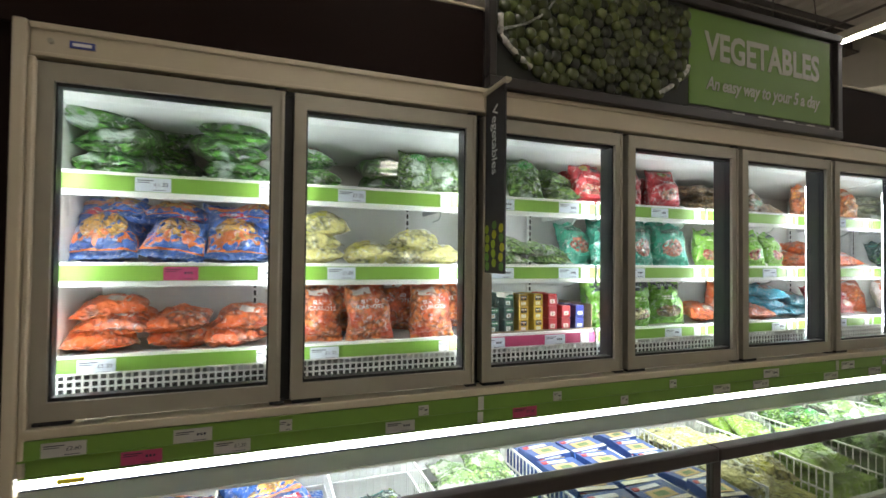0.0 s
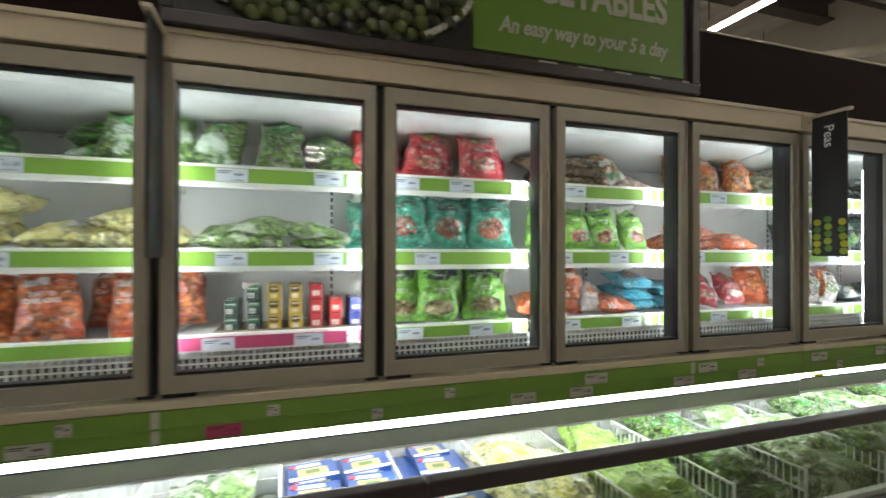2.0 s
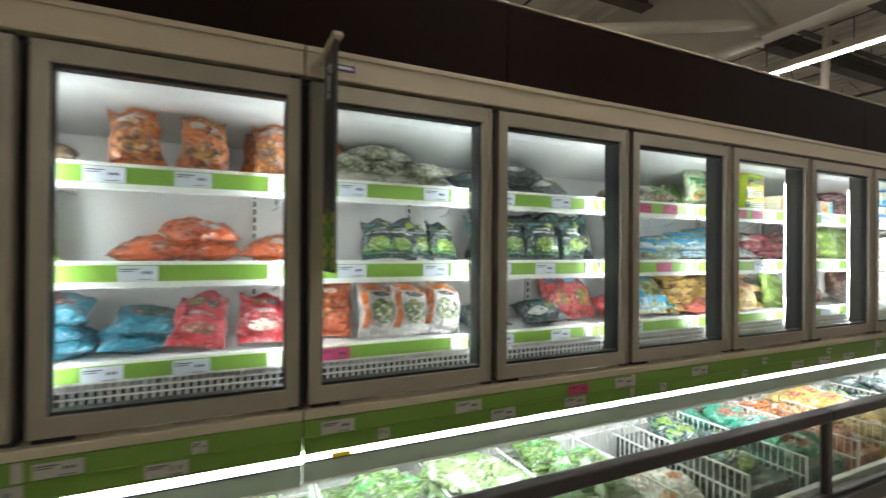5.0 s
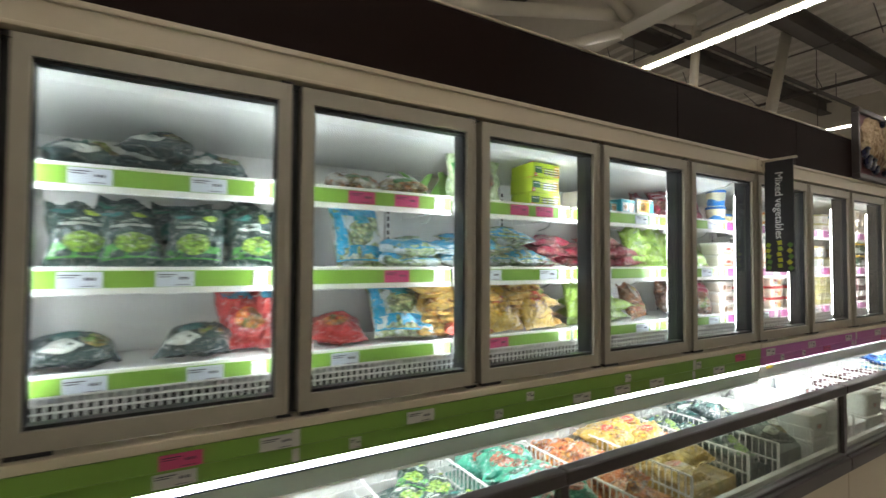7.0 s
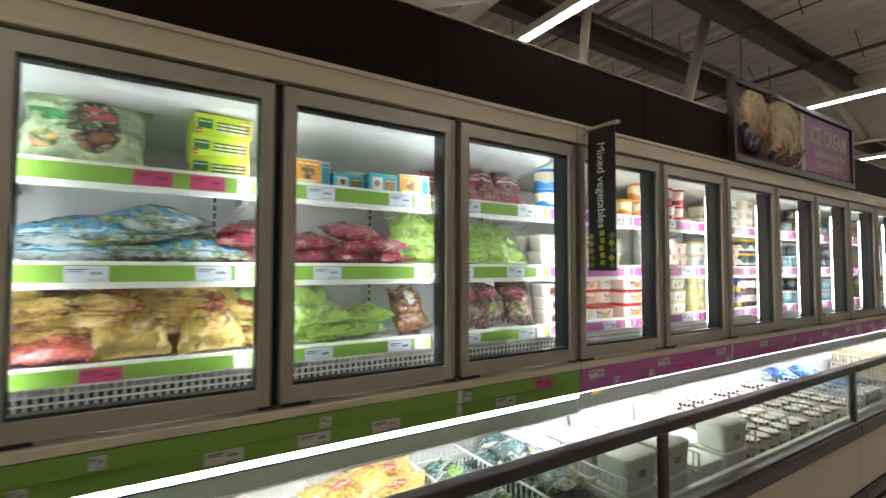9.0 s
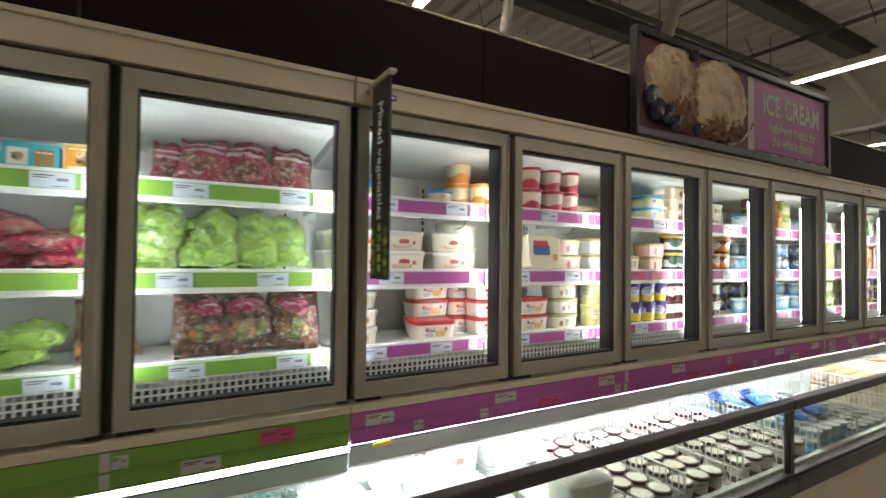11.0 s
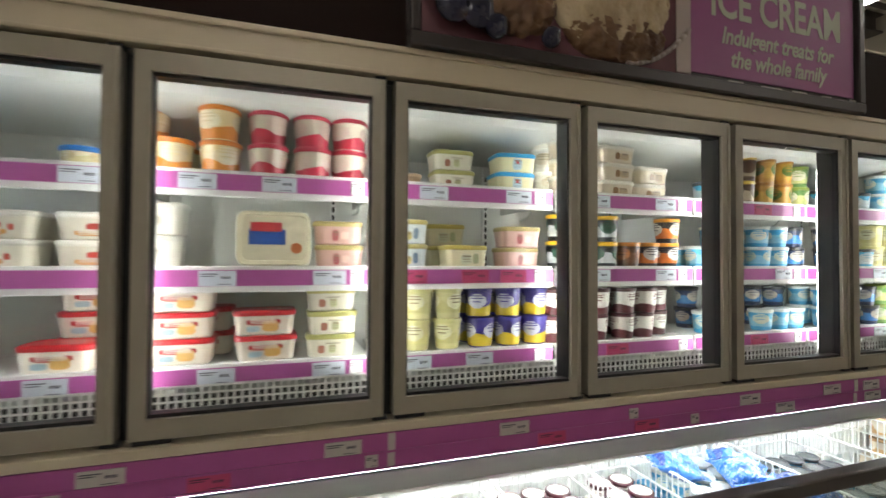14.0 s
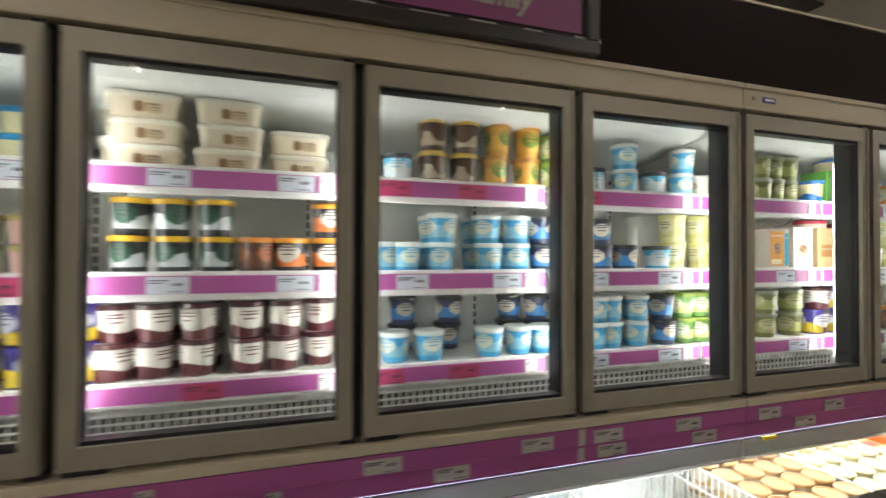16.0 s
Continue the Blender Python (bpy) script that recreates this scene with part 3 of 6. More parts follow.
def header(x, kind):
    t = thing("header_board", x, 0, 2.115, {"veg": "framed header sign with green peas photo and green panel", "ice": "framed header sign with ice cream photo and purple panel"}[kind], "sign", "header signs")
    W, H = 1.875, 0.50
    part("frame", boxes((0, W, -0.035, 0.01, 0, 0.04), (0, W, -0.035, 0.01, H - 0.035, H), (0, 0.03, -0.033, 0.01, 0.04, H - 0.035), (W - 0.035, W, -0.033, 0.01, 0.04, H - 0.035), bevel=0.004), FRAMEB, t, "dark frame")
    part("backing", boxes((0.03, W - 0.03, -0.012, 0.008, 0.04, H - 0.035)), FRAMEB, t)
    yy = -0.014
    xm = 0.915
    if kind == "veg":
        part("panel", boxes((xm, W - 0.07, yy - 0.004, yy, 0.06, H - 0.045)), BOARDG, t, "green printed panel")
        pic = part("photo", boxes((0.03, xm, yy - 0.002, yy, 0.042, H - 0.036)), PEABACK, t, "photo of green peas in a white bowl")
        bm = bmesh.new()
        rg = random.Random(3)
        base = bmesh.new()
        bmesh.ops.create_icosphere(base, subdivisions=2, radius=1)
        pea = bpy.data.meshes.new("pea")
        base.to_mesh(pea)
        base.free()
        pts = np.empty(len(pea.vertices) * 3)
        pea.vertices.foreach_get("co", pts)
        pts = pts.reshape(-1, 3)
        tri = [tuple(p.vertices) for p in pea.polygons]
        V, F = [], []
        kept = []
        for i in range(5000):
            px, pz = rg.uniform(0.05, xm - 0.02), rg.uniform(0.055, H - 0.055)
            if any((px - a) ** 2 + (pz - c) ** 2 < 0.032 ** 2 for a, c in kept):
                continue
            # a bowl rim keeps the corners clear
            if ((px - 0.47) / 0.50) ** 2 + ((pz - 0.36) / 0.345) ** 2 > 1:
                continue
            kept.append((px, pz))
            r = rg.uniform(0.022, 0.029)
            n0 = len(V)
            V += [tuple(v) for v in pts * (r, 0.016, r) + (px, yy - 0.002 - rg.random() * 0.010, pz)]
            F += [tuple(a + n0 for a in q) for q in tri]
        me = bpy.data.meshes.new("peas")
        me.from_pydata(V, [], F)
        me.materials.append(PEA)
        me.polygons.foreach_set("use_smooth", [True] * len(F))
        o = new("pea_heap", me)
        o.parent = t
        o["kind"] = "stuff"
        bm = bmesh.new()
        a = None
        for i in range(17):
            q = i / 16
            b = (0.03 + 0.30 * q, yy - 0.016, 0.20 + 0.10 * q + 0.20 * q ** 4)
            if a:
                rod(bm, a, b, 0.005, 6)
            a = b
        for a0, a1 in ((197, 232), (304, 334)):
            rim = bmesh.new()
            last = None
            for q in range(9):
                an = math.radians(a0 + (a1 - a0) * q / 8)
                now = (max(0.045, min(xm - 0.015, 0.47 + 0.49 * math.cos(an))), yy - 0.012, max(0.055, 0.36 + 0.345 * math.sin(an)))
                if last and last != now:
                    rod(rim, last, now, 0.011, 8)
                last = now
            part("bowl_rim", rim, CREAMT, t, "pale curved rim of the bowl", smooth=True)
        part("spoon_handle", bm, SPOON, t, smooth=True)
        words("title", "VEGETABLES", 0.128, PALEINK, t, pose(xm + 0.45, yy - 0.006, 0.31, 90, 0, 0), 1.0, stretch=1.25, bold=0.004)
        words("subtitle", "An easy way to your 5 a day", 0.064, PALEINK, t, pose(xm + 0.45, yy - 0.006, 0.155, 90, 0, 0), 0.97, 0.25, stretch=1.2, bold=0.0016)
    else:
        part("photo", boxes((0.03, xm + 0.08, yy - 0.002, yy, 0.042, H - 0.036)), PLUMBACK, t, "photo of ice cream scoops")
        part("panel", boxes((xm + 0.08, W - 0.05, yy - 0.004, yy, 0.06, H - 0.045)), BOARDP, t, "purple printed panel")
        for nm, cx, cz, rx, rz, sd, mt in (("scoop", 0.27, 0.30, 0.20, 0.165, 1, SCOOPT), ("scoop", 0.66, 0.27, 0.245, 0.205, 9, SCOOP), ("caramel", 0.68, 0.13, 0.20, 0.085, 4, CARAMEL), ("caramel", 0.33, 0.19, 0.13, 0.12, 6, CARAMEL)):
            bm = bmesh.new()
            bmesh.ops.create_icosphere(bm, subdivisions=5, radius=1)
            back = 0.5 if nm == "scoop" else 0.42
            for v in bm.verts:
                n = v.co.normalized()
                f = 1 + 0.06 * noise.fractal(n * 2.5 + Vector((sd, 0, 0)), 1.0, 2.2, 4)
                groove = max(0.0, 1 - 5 * abs(noise.noise(Vector((n.x * 3.5 + sd, n.z * 1.6, 5))) + 0.25 * noise.noise(Vector((n.x * 11, n.z * 7 + sd, 2)))))
                lump = noise.fractal(Vector((n.x * 6 + sd, n.z * 5, 7)), 1.0, 2.1, 4)
                v.co = Vector((n.x * rx * f, n.y * 0.05 * back * 2 * f + (0.016 * groove - 0.010 * lump if n.y < 0 else 0), n.z * rz * f))
            o = part(nm, bm, mt, t, smooth=True)
            o.location = (cx, yy - 0.004, cz)
        for bx, bz, br in ((0.075, 0.185, 0.045), (0.12, 0.125, 0.055), (0.195, 0.115, 0.050), (0.25, 0.080, 0.036), (0.43, 0.075, 0.032), (0.40, 0.435, 0.03)):
            bm = bmesh.new()
            bmesh.ops.create_uvsphere(bm, u_segments=16, v_segments=10, radius=1)
            for v in bm.verts:
                v.co = Vector((v.co.x * br, v.co.y * 0.02 - (0.012 if v.co.z > 0.55 else 0), v.co.z * br * 0.95))
            o = part("berry", bm, BERRY, t, smooth=True)
            o.location = (bx, yy - 0.03, bz)
        bm = bmesh.new()
        a = None
        for i in range(13):
            q = i / 12
            b = (0.72 + 0.26 * q, yy - 0.012, 0.048 + 0.15 * q * q)
            if a:
                rod(bm, a, b, 0.008, 8)
            a = b
        part("bowl_rim", bm, PLATE, t, "pale curved rim of the bowl", smooth=True)
        part("plate", boxes((0.93, xm + 0.079, yy - 0.005, yy - 0.002, 0.05, H - 0.05), bevel=0.001), PLATE, t, "pale plate edge in the photo")
        words("title", "ICE CREAM", 0.135, PALEINK, t, pose(xm + 0.50, yy - 0.006, 0.325, 90, 0, 0), 1.0, stretch=1.25, bold=0.003)
        words("subtitle", "Indulgent treats for", 0.076, PALEINK, t, pose(xm + 0.50, yy - 0.006, 0.205, 90, 0, 0), 0.97, 0.25, stretch=1.1, bold=0.0016)
        words("subtitle", "the whole family", 0.076, PALEINK, t, pose(xm + 0.50, yy - 0.006, 0.125, 90, 0, 0), 0.97, 0.25, stretch=1.1, bold=0.0016)
    # torn pieces of paper along the lower edge
    rg = random.Random(11)
    part("torn_paper", boxes(*[(xm + 0.25 + 0.16 * i, xm + 0.25 + 0.16 * i + rg.uniform(0.04, 0.11), yy - 0.0035, yy - 0.001, 0.042, 0.042 + rg.uniform(0.004, 0.014)) for i in range(5)]), CREAMT, t)
    return t


PEA = mat("pea_photo", (0.044, 0.057, 0.010), 0.35, vary=0.9, scale=9, bump=0.2, bscale=90)
nt = PEA.node_tree
geo, spread, tint = nt.nodes.new("ShaderNodeNewGeometry"), nt.nodes.new("ShaderNodeMapRange"), nt.nodes.new("ShaderNodeHueSaturation")
spread.inputs[3].default_value, spread.inputs[4].default_value = 0.12, 1.7
nt.links.new(geo.outputs["Random Per Island"], spread.inputs[0])
nt.links.new(spread.outputs[0], tint.inputs["Value"])
nt.links.new(PEA.node_tree.nodes["Mix"].outputs[2], tint.inputs["Color"])
nt.links.new(tint.outputs[0], nt.nodes["Principled BSDF"].inputs["Base Color"])
PEABACK = mat("pea_shadow", (0.006, 0.008, 0.003), 0.6, vary=0.4, scale=20)
SPOON = mat("grey_spoon", (0.32, 0.33, 0.30), 0.3, 0.5)
PLUMBACK = mat("plum_background", (0.11, 0.035, 0.045), 0.6, vary=0.5, scale=4)


def crack_mat(name, light, tan, dark):
    """Churned ice cream: soft streaks of two tones with thin dark cracks."""
    m = mat(name, light, 0.6, bump=0.8, bscale=55)
    nt = m.node_tree
    b = nt.nodes["Principled BSDF"]
    tc = nt.nodes.new("ShaderNodeTexCoord")
    mp = nt.nodes.new("ShaderNodeMapping")
    mp.inputs["Scale"].default_value = (1.6, 1, 0.8)
    nt.links.new(tc.outputs["Object"], mp.inputs[0])
    cols = []
    for sc, lo, hi, ridged in ((7, 0.40, 0.66, False), (13, 0.80, 0.98, True)):
        n = nt.nodes.new("ShaderNodeTexNoise")
        if ridged:
            n.noise_type = "RIDGED_MULTIFRACTAL"
        n.inputs["Scale"].default_value, n.inputs["Detail"].default_value, n.inputs["Distortion"].default_value = sc, 5, 0.6
        nt.links.new(mp.outputs[0], n.inputs["Vector"])
        r = nt.nodes.new("ShaderNodeMapRange")
        r.inputs[1].default_value, r.inputs[2].default_value = lo, hi
        nt.links.new(n.outputs["Fac"], r.inputs[0])
        cols.append(r.outputs[0])
    m1, m2 = nt.nodes.new("ShaderNodeMix"), nt.nodes.new("ShaderNodeMix")
    m1.data_type = m2.data_type = "RGBA"
    m1.inputs[6].default_value, m1.inputs[7].default_value, m2.inputs[7].default_value = (*light, 1), (*tan, 1), (*dark, 1)
    nt.links.new(cols[0], m1.inputs[0])
    half = nt.nodes.new("ShaderNodeMath")
    half.operation = "MULTIPLY"
    half.inputs[1].default_value = 0.55
    nt.links.new(cols[1], half.inputs[0])
    nt.links.new(half.outputs[0], m2.inputs[0])
    nt.links.new(m1.outputs[2], m2.inputs[6])
    nt.links.new(m2.outputs[2], b.inputs["Base Color"])
    return m


SCOOP = crack_mat("vanilla_scoop", (0.52, 0.42, 0.27), (0.36, 0.26, 0.14), (0.07, 0.035, 0.02))
SCOOPT = crack_mat("toffee_scoop", (0.46, 0.35, 0.21), (0.20, 0.12, 0.06), (0.05, 0.025, 0.015))
CARAMEL = crack_mat("caramel_base", (0.20, 0.11, 0.05), (0.10, 0.045, 0.02), (0.03, 0.015, 0.01))
PLATE = mat("pale_plate_photo", (0.40, 0.33, 0.30), 0.5, vary=0.12, scale=6)
BERRY = mat("dark_berry", (0.012, 0.012, 0.03), 0.25, vary=0.3)
header(1.27, "veg")
header(8.80, "ice")
header(16.3, "veg")
LIME = [mat("lime_spot", (0.30, 0.38, 0.02), 0.5), mat("leaf_spot", (0.10, 0.22, 0.03), 0.5), mat("yellow_spot", (0.48, 0.44, 0.02), 0.5)]


def flag(x, text, square):
    t = thing("flag_sign", x, 0, 0, "black hanging flag sign lettered " + text, "sign", "flag signs")
    part("blade", boxes((-0.004, 0.004, -0.152, -0.012, 1.478, 2.085), bevel=0.002), SIGNB, t)
    part("bracket", boxes((-0.012, 0.012, -0.168, 0.004, 2.086, 2.098), (-0.006, 0.02, -0.016, 0.01, 2.03, 2.086), bevel=0.002), CREAM, t, "cream arm holding the sign")
    words("lettering", text, 0.056, WHITEINK, t, Matrix.Translation((-0.0048, -0.082, 2.055 - 0.0128 * len(text) - 0.01)) @ pose(0, 0, 0, 0, -90, 0) @ pose(0, 0, 0, 0, 0, 180), 0.95)
    rg = random.Random(len(text))
    for row in range(5):
        for c in range(3):
            yy, zz = -0.135 + 0.052 * c + rg.uniform(-0.006, 0.006), 1.500 + 0.031 * row + (0.012 if c == 1 else 0)
            bm = bmesh.new()
            n = 4 if square else 14
            r = 0.0155
            vs = [bm.verts.new((0, r * math.cos(2 * math.pi * i / n + 0.6 * c), r * math.sin(2 * math.pi * i / n + 0.6 * c) * (1 if square else 0.95))) for i in range(n)]
            bm.faces.new(vs)
            o = bmesh.ops.extrude_face_region(bm, geom=bm.faces[:])
            for v in o["geom"]:
                if isinstance(v, bmesh.types.BMVert):
                    v.co.x -= 0.001
            bmesh.ops.recalc_face_normals(bm, faces=bm.faces[:])
            sp = part("spot", bm, LIME[rg.randrange(3)], t)
            sp.location = (-0.0041, yy, zz)


flag(1.272, "Vegetables", False)
flag(3.805, "Peas", False)
flag(7.56, "Mixed vegetables", True)

# ---- chest freezers in front, under the canopy ----
YR = -0.345


def chest(i):
    x0 = i * 1.875 - 0.0 + 0.055
    t = thing("chest_freezer", x0, 0, 0, "open chest freezer with glass front and brown rail", "freezer", "chest freezers")
    W = 1.875
    part("front_panel", boxes((0.001, W - 0.001, YR - 0.02, YR + 0.045, 0.22, 0.525), bevel=0.004), CREAM, t, "cream front panel")
    part("kick_plate", boxes((0.001, W - 0.001, YR + 0.05, YR + 0.07, 0.0, 0.22)), FASCIA, t)
    part("bumper", boxes((0.001, W - 0.001, YR - 0.045, YR - 0.018, 0.15, 0.215), bevel=0.01, seg=2), RAIL, t, "dark bumper rail")
    part("lower_rail", boxes((0.0005, W - 0.0005, YR - 0.035, YR + 0.03, 0.526, 0.59), (0.0005, W - 0.0005, YR - 0.018, YR + 0.02, 0.588, 0.603), bevel=0.006, seg=2), RAIL, t)
    part("top_rail", boxes((0.0005, W - 0.0005, YR - 0.022, YR + 0.026, 0.888, 0.93), bevel=0.008, seg=3), RAIL, t, "dark brown handrail")
    part("post", boxes((-0.018, 0.018, YR - 0.012, YR + 0.016, 0.602, 0.89), bevel=0.003), RAIL, t)
    g = part("front_glass", boxes((0.02, W - 0.02, YR - 0.002, YR + 0.004, 0.6, 0.892)), GLASSC, t)
    g.visible_shadow = False
    part("liner_back", boxes((0.0, W, 0.50, 0.54, 0.2, 0.98)), LINER, t)
    part("liner_front", boxes((0.0, W, YR + 0.046, YR + 0.07, 0.22, 0.60)), LINER, t)
    part("liner_floor", boxes((0.0, W, YR + 0.071, 0.499, 0.22, 0.26)), LINER, t)
    return t


for i in range(-1, 10):
    chest(i)
t = thing("chest_end", 0, 0, 0, "white end wall of the chest freezer", "panel")
part("panel", boxes((-1.9, -1.87, YR - 0.02, 0.54, 0, 0.9), bevel=0.004), CREAM, t)


def basket(x, w, ztop, y0=-0.26, y1=0.46):
    """Open white wire basket: side fences and front, with upright wires."""
    t = thing("wire_basket", x, 0, 0.265, "white wire basket divider in the chest freezer", "basket", "wire baskets")
    h = ztop - 0.265
    for nm, a, b in (("side", (0, y0), (0, y1)), ("back", (0, y1), (w, y1))):
        L = math.hypot(b[0] - a[0], b[1] - a[1])
        n = int(L / 0.028)
        bm = bmesh.new()
        for j in range(n + 1):
            q = j / n
            px, py = a[0] + (b[0] - a[0]) * q, a[1] + (b[1] - a[1]) * q
            box(bm, px - 0.002, px + 0.002, py - 0.002, py + 0.002, h - 0.2, h)
        for zz in (h - 0.2, h - 0.08, h):
            if nm == "side":
                box(bm, -0.004, 0.004, y0, y1, zz - 0.003, zz + 0.003)
            else:
                box(bm, 0, w, y1 - 0.004, y1 + 0.004, zz - 0.003, zz + 0.003)
        part(nm, bm, WIRE, t)["kind"] = "stuff"
    for yl in (y0, y1 - 0.008):
        part("leg", boxes((-0.004, 0.004, yl, yl + 0.008, 0, h)), WIRE, t)
    return t


# floor tiles under and beside the run
bm = boxes((0.003, 0.597, 0.003, 0.597, -0.004, 0.0))
fl = bpy.data.objects["floor"]
first = part("tile", bm, FLOORM, fl)
first.location = (-2.0, -0.9, 0)
for i in range(46):
    for j in range(6):
        if i or j:
            same(first, fl, Matrix.Translation((-2.0 + 0.6 * i, -0.9 - 0.6 * j, 0)))

# ---- goods: bags, tubs, cartons ----
def C(h):
    return tuple(((int(h[i:i + 2], 16) / 255 + 0.055) / 1.055) ** 2.4 for i in (0, 2, 4))


rngp = random.Random(21)
paints = {}


def paint(h, rough=0.35):
    if (h, rough) not in paints:
        paints[(h, rough)] = mat("print_" + h, C(h), rough, vary=0.2, scale=22, bump=0.35, bscale=38, coat=0.5, per_object=0.12)
    return paints[(h, rough)]


def film(h):
    if ("film", h) not in paints:
        paints[("film", h)] = film_mat("film_" + h, C(h))
    return paints[("film", h)]


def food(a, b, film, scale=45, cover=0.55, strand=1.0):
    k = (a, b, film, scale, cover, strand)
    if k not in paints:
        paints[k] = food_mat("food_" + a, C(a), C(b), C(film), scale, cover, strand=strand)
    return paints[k]


